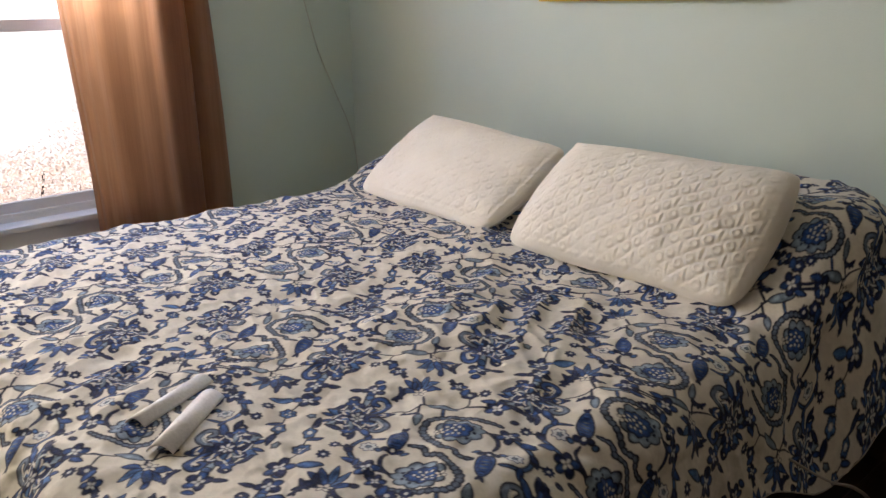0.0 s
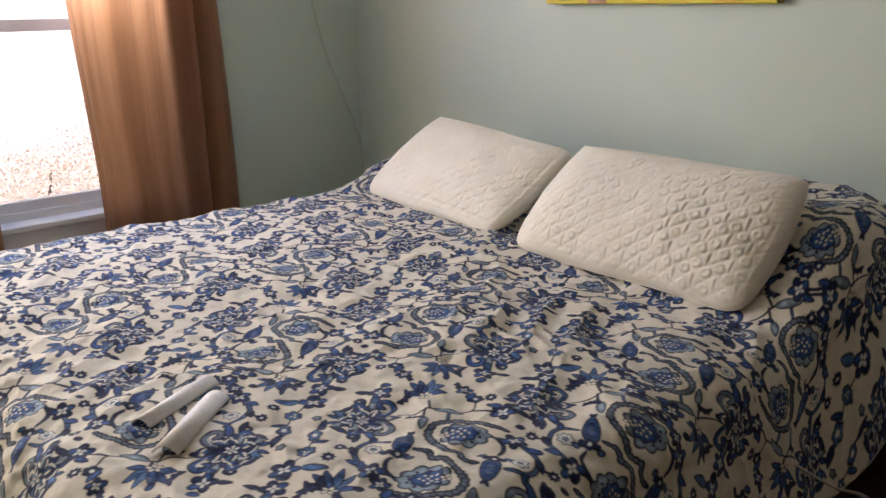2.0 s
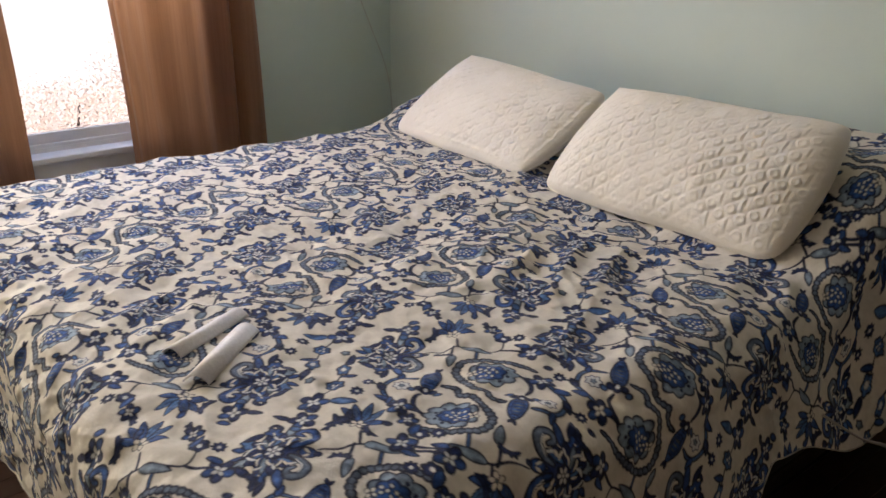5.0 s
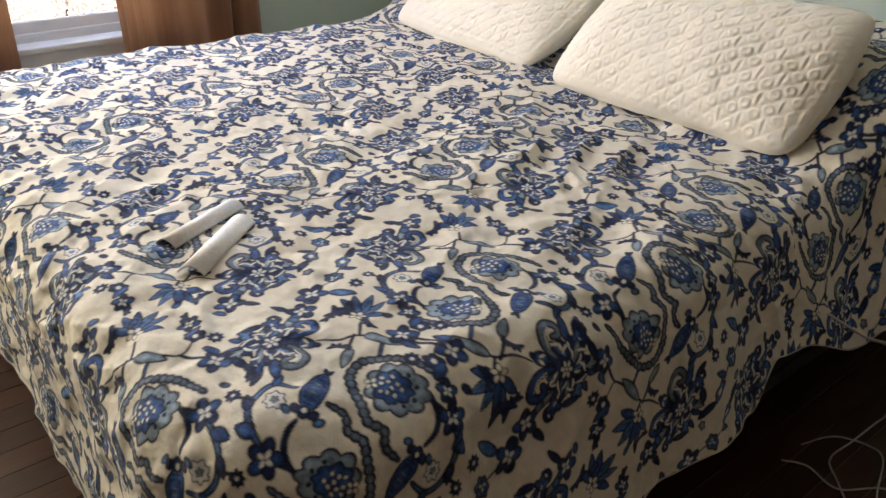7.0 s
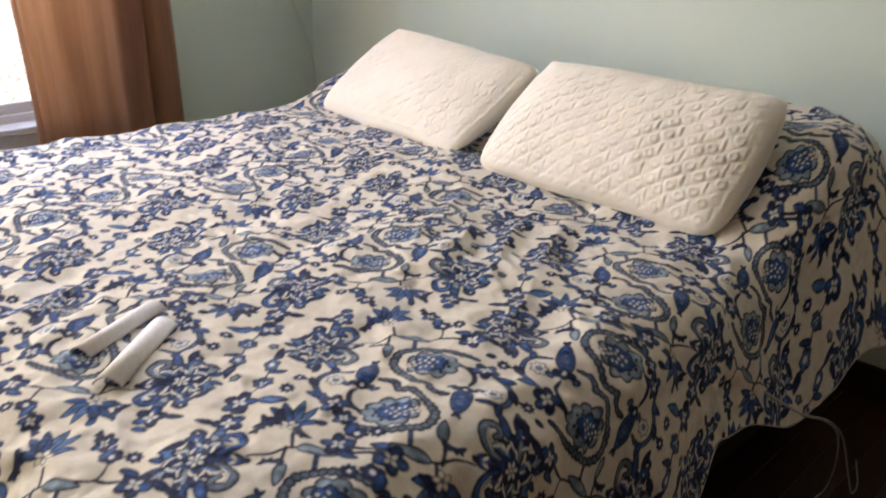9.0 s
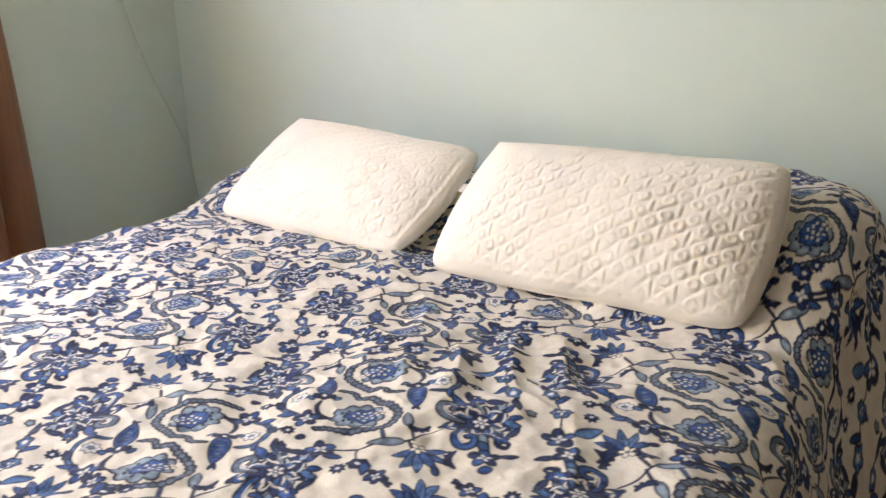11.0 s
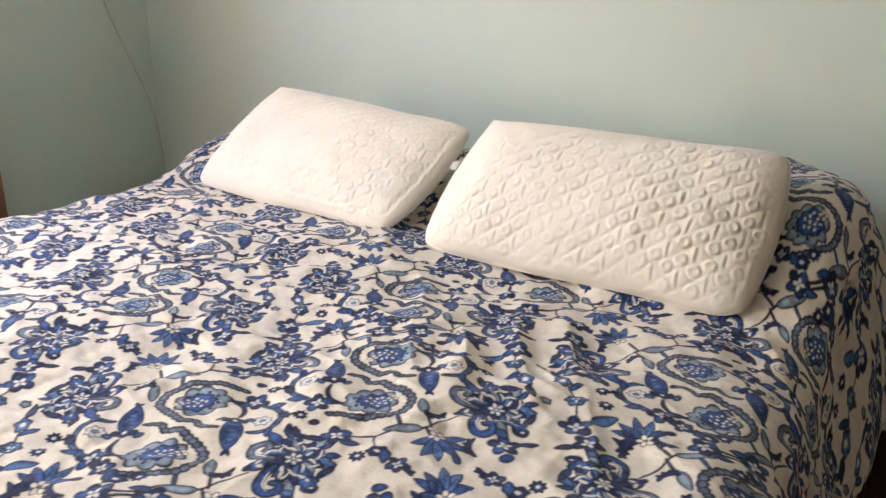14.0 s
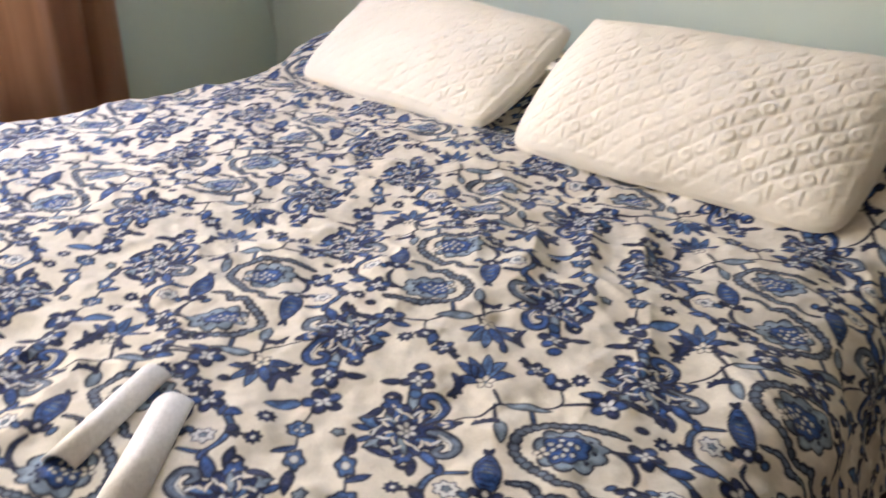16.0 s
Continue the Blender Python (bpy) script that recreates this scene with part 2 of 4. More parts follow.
def wall_with_openings(name, y0, y1, face, thick, openings):
    """The west wall, with window openings cut through it; each is (y0, y1, z0, z1)."""
    bm = bmesh.new()
    at = y0
    for o0, o1, z0, z1 in openings:
        box(face - thick, face, at, o0, 0, ROOM_Z, bm=bm)
        box(face - thick, face, o0, o1, 0, z0, bm=bm)
        box(face - thick, face, o0, o1, z1, ROOM_Z, bm=bm)
        at = o1
    box(face - thick, face, at, y1, 0, ROOM_Z, bm=bm)
    bmesh.ops.remove_doubles(bm, verts=bm.verts, dist=1e-5)
    return tagged(part(name, bm, WALL), "pale aqua painted plaster wall with window openings", "wall", kind="structure")


# The opening from -3.40 to -2.50 is assumed, cut for the rear fill lamp.
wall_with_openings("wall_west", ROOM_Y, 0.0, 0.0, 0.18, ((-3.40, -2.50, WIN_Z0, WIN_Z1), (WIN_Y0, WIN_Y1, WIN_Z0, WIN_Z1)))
tagged(part("wall_north", box(-0.18, ROOM_X + 0.15, 0.0, 0.15, 0, ROOM_Z), WALL), "pale aqua painted plaster wall behind the bed", "wall", kind="structure")
tagged(part("wall_east", box(ROOM_X, ROOM_X + 0.15, ROOM_Y - 0.18, 0.0, 0, ROOM_Z), UNSEEN_WALL), "unseen wall with assumed brown wood grain, dark to cut bounced light", "wall", kind="structure")
tagged(part("wall_south", box(-0.18, ROOM_X, ROOM_Y - 0.18, ROOM_Y, 0, ROOM_Z), UNSEEN_WALL), "unseen wall with assumed brown wood grain, dark to cut bounced light", "wall", kind="structure")
tagged(part("ceiling", box(-0.18, ROOM_X + 0.15, ROOM_Y - 0.18, 0.15, ROOM_Z, ROOM_Z + 0.12), CEILING), "flat ivory painted ceiling", "ceiling", kind="structure")


def baseboard(name, x0, x1, y0, y1):
    tagged(part(name, box(x0, x1, y0, y1, 0.0, 0.11, 0.004), DARK_WOOD), "dark stained wooden baseboard along the wall", "baseboard", kind="structure")


baseboard("baseboard_north", 0.016, ROOM_X, -0.016, 0.0)
baseboard("baseboard_west", 0.0, 0.016, ROOM_Y, 0.0)


def window(name, y0, y1, z0, z1):
    """A white double-hung window in the west wall, with its stool and apron."""
    w = tagged(empty(name, (0, (y0 + y1) / 2, z0)), "white double-hung window with a narrow meeting rail", "window", kind="structure")
    off = Vector((0, -(y0 + y1) / 2, -z0))

    def put(n, bm, mat=TRIM, label=""):
        bmesh.ops.translate(bm, verts=bm.verts, vec=off)
        return part(n, bm, mat, w, label)

    bm = box(-0.17, -0.06, y0, y0 + 0.035, z0, z1)
    box(-0.17, -0.06, y1 - 0.035, y1, z0, z1, bm=bm)
    box(-0.17, -0.06, y0 + 0.035, y1 - 0.035, z1 - 0.035, z1, bm=bm)
    box(-0.17, -0.06, y0 + 0.035, y1 - 0.035, z0, z0 + 0.02, bm=bm)
    box(-0.082, -0.06, y0 + 0.035, y1 - 0.035, z0 + 0.021, z0 + 0.034, bm=bm)
    put("window_frame", bm)
    a, b = y0 + 0.036, y1 - 0.036
    mid = 1.275
    for n, x, lo, hi, rail_lo, rail_hi in (("lower_sash", -0.10, z0 + 0.021, mid + 0.024, 0.052, 0.045), ("upper_sash", -0.135, mid - 0.02, z1 - 0.036, 0.04, 0.05)):
        bm = box(x - 0.016, x + 0.016, a, a + 0.045, lo, hi, 0.003)
        box(x - 0.016, x + 0.016, b - 0.045, b, lo, hi, 0.003, bm)
        box(x - 0.016, x + 0.016, a + 0.045, b - 0.045, lo, lo + rail_lo, 0.003, bm)
        box(x - 0.016, x + 0.016, a + 0.045, b - 0.045, hi - rail_hi, hi, 0.003, bm)
        s = put(n, bm)
        pane = box(x - 0.002, x + 0.002, a + 0.045, b - 0.045, lo + rail_lo, hi - rail_hi)
        bmesh.ops.translate(pane, verts=pane.verts, vec=off)
        p = part("pane", pane, GLASS, s, "clear glass pane")
        p.visible_shadow = False
    put("window_sill", box(-0.0585, 0.035, y0 - 0.09, y1 + 0.09, z0 - 0.024, z0 + 0.004, 0.006), label="white painted window stool")
    put("apron", box(0.0, 0.014, y0 - 0.07, y1 + 0.07, z0 - 0.105, z0 - 0.024, 0.004))
    bm = box(0.0, 0.016, y0 - 0.08, y0 - 0.006, z0 + 0.004, z1 + 0.08, 0.004)
    box(0.0, 0.016, y1 + 0.006, y1 + 0.08, z0 + 0.004, z1 + 0.08, 0.004, bm)
    box(0.0, 0.016, y0 - 0.006, y1 + 0.006, z1 + 0.006, z1 + 0.08, 0.004, bm)
    put("casing", bm)


window("window_1", WIN_Y0, WIN_Y1, WIN_Z0, WIN_Z1)
# Assumed and never in view; it frames the added fill lamp.
window("assumed_window", -3.40, -2.50, WIN_Z0, WIN_Z1)


# ---------------------------------------------------------------- outside
def outside():
    bm = box(-90, 90, -90, 90, -0.75, -0.70)
    tagged(part("ground", bm, GROUND), "dry sunlit lawn outside the window", "ground", kind="structure")
    rng = random.Random(4)
    verts, faces = [], []
    for k in range(36000):
        cy = rng.uniform(-1.6, 2.2)
        h = min(max(0.98 + 0.5 * (cy + 0.4), 0.35), 1.6) + 0.12 * math.sin(cy * 5.3)
        x, z = -3.4 + rng.gauss(0, 0.5), -0.7 + h * rng.random() ** 0.7
        c = Vector((x, cy, z))
        a = Vector((rng.gauss(0, 1), rng.gauss(0, 1), rng.gauss(0, 1))).normalized()
        b = a.orthogonal().normalized() * rng.uniform(0.005, 0.010)
        a = a * rng.uniform(0.008, 0.016)
        i = len(verts)
        verts += [c - a, c + b, c + a, c - b]
        faces.append((i, i + 1, i + 2, i + 3))
    root = tagged(empty("shrub", (-3.4, 0.3, -0.7)), "dry russet leafy shrub in full sun outside", "shrub")
    crown = mesh_object("foliage", [v - Vector((-3.4, 0.3, -0.7)) for v in verts], faces, LEAVES, root)
    tagged(crown, kind="stuff")
    for k in range(7):
        y = -1.5 + 0.5 * k
        tube("stem", [(0, y, 0), (0.05, y + 0.05, 0.35), (0.12 * math.sin(k), y + 0.12, 0.8)], 0.012, DARK_WOOD, root, 6)


outside()


def glow_sheet():
    """A glowing white backdrop, added far beyond the lawn to burn out the view."""
    mat, tree, b = material("glow_sheet", 1.0)
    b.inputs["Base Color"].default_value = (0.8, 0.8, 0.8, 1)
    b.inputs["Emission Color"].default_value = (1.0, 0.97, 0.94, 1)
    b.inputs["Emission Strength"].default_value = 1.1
    tagged(part("backdrop", box(-88.2, -88, -85, 85, -0.70, 40), mat), "plain white glowing sheet added beyond the lawn", "backdrop", kind="structure")


glow_sheet()


# ---------------------------------------------------------------- the bed
BX0, BX1, BY0, BY1, TOP = 0.72, 2.70, -2.21, -0.18, 0.65


def bed():
    b = tagged(empty("bed", ((BX0 + BX1) / 2, (BY0 + BY1) / 2, 0)), "king-size bed with dark frame under a floral bedspread", "bed")
    ox, oy = b.location.x, b.location.y

    def put(name, bm, mat, label=""):
        bmesh.ops.translate(bm, verts=bm.verts, vec=(-ox, -oy, 0))
        return part(name, bm, mat, b, label)

    put("mattress", box(BX0 + 0.04, BX1 - 0.04, BY0 + 0.04, BY1, 0.38, TOP - 0.03, 0.10), MATTRESS, "pale quilted mattress")
    put("box_spring", box(BX0 + 0.06, BX1 - 0.06, BY0 + 0.06, BY1, 0.2, 0.376, 0.012), BLACK_FABRIC, "black fabric box spring")
    put("bed_frame", box(BX0 + 0.06, BX1 - 0.06, BY0 + 0.06, BY1 - 0.02, 0.15, 0.197, 0.004), METAL, "dark metal bed frame")
    for x in (BX0 + 0.14, (BX0 + BX1) / 2, BX1 - 0.14):
        for y in (BY0 + 0.14, BY1 - 0.14):
            put("leg", box(x - 0.02, x + 0.02, y - 0.02, y + 0.02, 0.0, 0.15, 0.003), METAL)


bed()

DROP = 0.457

# ---- the bedspread's print: one half of a motif group, turned half round and repeated over the cloth
NAVY, INK, BLUE, MID = (0.007, 0.010, 0.032), (0.010, 0.023, 0.090), (0.024, 0.076, 0.245), (0.060, 0.146, 0.340)
GREY, PALE, CREAM = (0.19, 0.255, 0.33), (0.65, 0.67, 0.67), (0.695, 0.657, 0.572)
SLATE = (0.115, 0.155, 0.22)
REPEAT_X, REPEAT_Y = 0.600, 0.571


class Print:
    """Paints shapes into the colours of all cloth points, wherever the motif group comes back."""

    def __init__(self, u, v):
        det = 0.59741 * 0.5708 + 0.02877 * 0.05827
        du, dv = (u - 1.9208).ravel(), (v + 1.6281).ravel()
        du, dv = du + 0.004 * value_noise(u * 5, v * 5, 41).ravel(), dv + 0.004 * value_noise(u * 5, v * 5, 42).ravel()
        fx = (0.5708 * du - 0.02877 * dv) / det * REPEAT_X
        fy = (0.05827 * du + 0.59741 * dv) / det * REPEAT_Y
        self.groups = []
        for ox, oy in ((0.0, 0.0), (0.162, 0.277)):
            for sign in (1, -1):
                self.groups.append((sign * (fx - ox), sign * (fy - oy)))
        self.use = (0, 1, 2, 3)
        self.grow = (0.0, 0.0, 1.0)
        self.wash = (1.0 + 0.38 * value_noise(u * 95, v * 95, 43) + 0.10 * value_noise(u * 230, v * 230, 44)).ravel()
        self.color = np.empty((fx.size, 3), dtype=np.float32)
        self.color[:] = CREAM

    def near(self, cx, cy, reach):
        mx, my, k = self.grow
        cx, cy, reach = mx + k * (cx - mx), my + k * (cy - my), reach * k
        for gx, gy in [self.groups[n] for n in self.use]:
            dx, dy = gx - cx, gy - cy
            dx -= REPEAT_X * np.round(dx / REPEAT_X)
            dy -= REPEAT_Y * np.round(dy / REPEAT_Y)
            idx = np.nonzero((np.abs(dx) < reach) & (np.abs(dy) < reach))[0]
            yield idx, dx[idx] / k, dy[idx] / k

    def lay(self, idx, d, fill, line=0.0022, ink=NAVY):
        """d: distance to the outline, negative inside. The fill is a wash that deepens towards its outline."""
        d = d + 0.0006 * (self.wash[idx] - 1.0)
        cover = np.clip((line * 0.70 - d) / 0.0022 + 0.5, 0, 1)[:, None]
        self.color[idx] = self.color[idx] * (1 - cover) + np.array(ink, dtype=np.float32) * cover
        deep = np.clip((-d - line * 0.3) / 0.0065, 0, 1)
        tone = np.array(fill, dtype=np.float32)
        if fill[0] < 0.4:
            tone = tone * np.clip((0.60 + 0.60 * deep) * self.wash[idx], 0.25, 1.8)[:, None]
        cover = np.clip((-line * 0.50 - d) / 0.0020 + 0.5, 0, 1)[:, None]
        self.color[idx] = self.color[idx] * (1 - cover) + tone * cover

    def oval(self, cx, cy, a, b, ang, fill, line=0.0022, ink=NAVY, lobes=0, depth=0.0, taper=0.0, scallop=False):
        ca, sa = math.cos(ang), math.sin(ang)
        for idx, dx, dy in self.near(cx, cy, max(a, b) * 1.4 + 0.006):
            p, q = dx * ca + dy * sa, -dx * sa + dy * ca
            q = q / (1 - taper * np.clip(p / a, -1, 1))
            r = np.hypot(p / a, q / b)
            edge = 1.0
            if lobes:
                around = lobes * np.arctan2(q / b, p / a)
                edge = 1 + depth * (2 * np.abs(np.cos(around / 2)) - 1 if scallop else np.cos(around))
            self.lay(idx, (r - edge) * min(a, b), fill, line, ink)

    def leaf(self, x0, y0, x1, y1, width, fill, line=0.0022, rib=None):
        cx, cy, length, ang = (x0 + x1) / 2, (y0 + y1) / 2, math.hypot(x1 - x0, y1 - y0), math.atan2(y1 - y0, x1 - x0)
        ca, sa = math.cos(ang), math.sin(ang)
        for idx, dx, dy in self.near(cx, cy, length * 0.6 + 0.006):
            p, q = dx * ca + dy * sa, -dx * sa + dy * ca
            t = np.clip(p / length + 0.5, 0, 1)
            half = width / 2 * 2.2 * t ** 0.55 * (1 - t) ** 0.8
            d = np.abs(q) - half + np.maximum(np.abs(p) - length / 2, 0)
            self.lay(idx, d, fill, line)
            if rib:
                self.lay(idx, np.maximum(np.abs((p / 0.0085) % 1 - 0.5) * 0.0085 - 0.0012, d + 0.006), rib, 0.0, rib)

    def vine(self, points, width, fill, bead=0.0, line=0.0020, thin=0.35):
        pts = [Vector((*p, 0)) for p in points]
        path = []
        for i in range(len(pts) - 1):
            a, b, c, d = pts[max(i - 1, 0)], pts[i], pts[i + 1], pts[min(i + 2, len(pts) - 1)]
            for k in range(5):
                t = k / 5
                path.append(0.5 * ((2 * b) + (c - a) * t + (2 * a - 5 * b + 4 * c - d) * t * t + (3 * b - a - 3 * c + d) * t ** 3))
        path.append(pts[-1])
        cx, cy = sum(p.x for p in path) / len(path), sum(p.y for p in path) / len(path)
        reach = max(max(abs(p.x - cx), abs(p.y - cy)) for p in path) + width + 0.005
        total = sum((path[i + 1] - path[i]).length for i in range(len(path) - 1))
        for idx, dx, dy in self.near(cx, cy, reach):
            best, at, run = np.full(idx.size, 9.0), np.zeros(idx.size), 0.0
            for i in range(len(path) - 1):
                ax, ay = path[i].x - cx, path[i].y - cy
                ex, ey = path[i + 1].x - path[i].x, path[i + 1].y - path[i].y
                length = math.hypot(ex, ey)
                t = np.clip(((dx - ax) * ex + (dy - ay) * ey) / (length * length + 1e-12), 0, 1)
                d = np.hypot(dx - ax - t * ex, dy - ay - t * ey)
                closer = d < best
                best, at = np.where(closer, d, best), np.where(closer, run + t * length, at)
                run += length
            half = width / 2 * (thin + (1 - thin) * np.sin(np.clip(at / total, 0, 1) * math.pi) ** 0.5)
            if bead:
                half = half * (0.74 + 0.38 * np.abs(np.sin(at / bead * math.pi)))
            self.lay(idx, best - half, fill, line)
            if bead:
                self.lay(idx, np.maximum(np.abs((at / bead) % 1 - 0.5) * -bead + bead * 0.47, best - half), NAVY, 0.0, NAVY)


def polar(cx, cy, r, a):
    return cx + r * math.cos(a), cy + r * math.sin(a)


def paisley(pr, cx, cy, ang):
    """A toothed rosette, drawn out towards its stem, with a cluster of pale seeds."""
    pr.oval(*polar(cx, cy, 0.004, ang), 0.045, 0.039, ang, GREY, 0.0030, NAVY, 9, 0.10, 0.22, True)
    for k in range(9):
        a = k * 0.698 + 0.35
        x, y = cx + 0.032 * math.cos(a) * math.cos(ang) - 0.027 * math.sin(a) * math.sin(ang), cy + 0.032 * math.cos(a) * math.sin(ang) + 0.027 * math.sin(a) * math.cos(ang)
        pr.oval(x, y, 0.0028, 0.0028, 0, INK, 0.0010)
    pr.oval(*polar(cx, cy, -0.004, ang), 0.030, 0.0245, ang, BLUE, 0.0022, NAVY, 8, 0.09, 0.2, True)
    for k in range(10):
        x, y = polar(cx, cy, -0.008, ang)
        x, y = polar(x, y, 0.003 + 0.0052 * math.sqrt(k), k * 2.4 + 0.5)
        pr.oval(x, y, 0.0043, 0.0033, k * 1.1, PALE, 0.0012)
    for k in range(4):
        x, y = polar(*polar(cx, cy, -0.036, ang), 0.0065, k * 1.57 + 0.4)
        pr.oval(x, y, 0.0046, 0.0036, k * 1.57 + 0.4, CREAM, 0.0011)


def chrysanthemum(pr, cx, cy, ang):
    """A broad palmette: a bulb at the stem, two scrolls beside it, ragged petals with pale slits and a crest."""
    ca, sa = math.cos(ang), math.sin(ang)

    def at(p, q):
        return cx + p * ca - q * sa, cy + p * sa + q * ca

    for side in (1, -1):
        # Tail, side hooks and crest lie under the body.
        pr.leaf(*at(-0.012, side * 0.046), *at(-0.026, side * 0.094), 0.021, (GREY, BLUE)[side > 0], 0.0026)
        pr.vine([at(0.012, side * 0.055), at(0.004, side * 0.074), at(0.016, side * 0.086), at(0.026, side * 0.080)], 0.0085, INK, 0, 0.0018, 0.4)
        pr.leaf(*at(0.030, side * 0.058), *at(0.064, side * 0.034), 0.017, INK, 0.0020)
        pr.oval(*at(0.014, side * 0.058), 0.020, 0.014, ang + side * 1.1, BLUE, 0.0026, NAVY, 6, 0.16)
        pr.vine([at(0.010, side * 0.050), at(0.016, side * 0.062)], 0.0042, CREAM, 0, 0.0004)
        pr.oval(*at(0.046, side * 0.022), 0.019, 0.013, ang + side * 0.45, (MID, GREY)[side > 0], 0.0026, NAVY, 5, 0.18)
        pr.leaf(*at(0.052, side * 0.008), *at(0.078, side * 0.018), 0.013, BLUE, 0.0020)
    pr.oval(*at(0.002, 0), 0.046, 0.053, ang, INK, 0.0020, NAVY, 11, 0.13)
    # Bent, crowded petals with ragged tips.
    for k in range(13):
        a = -2.2 + 0.367 * k
        r = 0.050 + 0.009 * math.sin(k * 2.3)
        bend = 0.55 * (1 if a > 0 else -1)
        pr.leaf(*polar(cx, cy, 0.020, ang + a - bend * 0.5), *polar(cx, cy, r, ang + a + bend * 0.5), 0.0150, (BLUE, INK, MID, BLUE, GREY)[k % 5], 0.0022)
    # Pale slits that swirl between them.
    for k in range(16):
        a = -2.35 + 0.313 * k
        r = (0.030, 0.041, 0.035, 0.046)[k % 4]
        turn = (0.30, -0.22, 0.42, 0.10, -0.34)[k % 5]
        pr.vine([polar(cx, cy, r - 0.008, ang + a - turn * 0.6), polar(cx, cy, r, ang + a), polar(cx, cy, r + 0.006, ang + a + turn * 0.7)], (0.0060, 0.0045, 0.0052)[k % 3], (CREAM, PALE)[k % 2], 0, 0.0003, 0.2)
    # Scrolls on both sides of the stem.
    for side in (1, -1):
        pr.vine([at(-0.028, side * 0.010), at(-0.050, side * 0.024), at(-0.062, side * 0.044), at(-0.054, side * 0.063), at(-0.036, side * 0.064), at(-0.030, side * 0.050), at(-0.041, side * 0.043)], 0.0150, (BLUE, SLATE)[side > 0], 0, 0.0030, 0.55)
        pr.vine([at(-0.040, side * 0.020), at(-0.054, side * 0.040), at(-0.050, side * 0.058)], 0.0034, PALE, 0, 0.0002, 0.2)
        pr.vine([at(-0.020, side * 0.026), at(-0.028, side * 0.036)], 0.0060, CREAM, 0, 0.0004, 0.3)
    # The heart with its seeds.
    pr.oval(*at(0.002, 0), 0.0175, 0.0165, ang, INK, 0.0020, NAVY, 7, 0.12)
    for k in range(6):
        pr.oval(*polar(*at(0.002, 0), 0.0100, k * 1.047 + 0.3), 0.0056, 0.0036, k * 1.047 + 0.3, PALE, 0.0006)
    pr.oval(*at(0.002, 0), 0.0034, 0.0034, 0, PALE, 0.0008)
    # The bulb at the stem.
    pr.oval(*at(-0.056, 0), 0.0150, 0.0125, ang, BLUE, 0.0026)
    for side in (1, -1):
        pr.oval(*at(-0.054, side * 0.0055), 0.0070, 0.0034, ang + side * 0.6, CREAM, 0.0008)
    pr.oval(*at(-0.073, 0), 0.0068, 0.0056, ang, INK, 0.0016)


def star_flower(pr, cx, cy, ang, size=1.0):
    for k, a in enumerate((-1.45, -0.75, 0.75, 1.45, -0.25, 0.3)):
        r = (0.040, 0.052, 0.050, 0.040, 0.056, 0.052)[k] * size
        bx, by = polar(cx, cy, -0.022 * size, ang)
        pr.leaf(*polar(bx, by, 0.006 * size, ang + a), *polar(bx, by, r + 0.012, ang + a), 0.022 * size, (BLUE, MID, BLUE)[k % 3])
        pr.leaf(*polar(bx, by, 0.020 * size, ang + a), *polar(bx, by, r, ang + a), 0.005, MID, 0.0004)
    for k in range(5):
        x, y = polar(*polar(cx, cy, -0.027 * size, ang), 0.0095, k * 1.2566 + 0.3)
        pr.oval(x, y, 0.0078, 0.0052, k * 1.2566 + 0.3, CREAM, 0.0014)
    pr.oval(*polar(cx, cy, -0.027 * size, ang), 0.0030, 0.0030, 0, GREY, 0.0010)


def seed_pod(pr, x0, y0, x1, y1):
    ang = math.atan2(y1 - y0, x1 - x0)
    mx, my = x0 + (x1 - x0) * 0.5, y0 + (y1 - y0) * 0.5
    pr.leaf(x0 + (x1 - x0) * 0.05, y0 + (y1 - y0) * 0.05, x1, y1, 0.041, BLUE, 0.0026, INK)
    pr.oval(mx, my, 0.022, 0.0125, ang, BLUE, 0.0008, INK)
    for k in range(3):
        pr.oval(*polar(mx, my, -0.008 + 0.010 * k, ang), 0.0022, 0.0085 - 0.0012 * k, ang, GREY, 0.0003, INK)
    for side in (1, -1):
        pr.leaf(*polar(x1, y1, -0.004, ang), *polar(x1, y1, 0.012, ang + side * 0.6), 0.008, INK, 0.0014)
        pr.oval(*polar(x0, y0, 0.014, ang + side * 1.45), 0.0085, 0.0065, ang + side, INK, 0.002)
        pr.oval(*polar(x0, y0, 0.026, ang + side * 1.75), 0.0080, 0.0055, ang + side, MID, 0.002)
    pr.oval(x0, y0, 0.010, 0.0085, ang, INK, 0.002)
    pr.oval(*polar(x0, y0, 0.003, ang), 0.0048, 0.0042, ang, PALE, 0.0008)


def dark_flower(pr, cx, cy, size=1.0, turn=0.0):
    for k in range(5):
        pr.oval(*polar(cx, cy, 0.0135 * size, turn + k * 1.2566), 0.0105 * size, 0.0082 * size, turn + k * 1.2566, (INK, BLUE)[k % 2], 0.0019)
    for k in range(4):
        pr.oval(*polar(cx, cy, 0.0060 * size, turn + k * 1.5708), 0.0056 * size, 0.0034 * size, turn + k * 1.5708, PALE, 0.0007)


def pale_flower(pr, cx, cy):
    pr.oval(cx, cy, 0.0135, 0.0125, 0.3, PALE, 0.0018, INK, 7, 0.14)
    pr.oval(cx, cy, 0.0048, 0.0048, 0, GREY, 0.0012, INK, 5, 0.2)


def gear(pr, cx, cy):
    pr.oval(cx, cy, 0.0105, 0.0100, 0.2, INK, 0.0016, NAVY, 8, 0.16)
    pr.oval(cx, cy, 0.0034, 0.0034, 0, PALE, 0.0006)


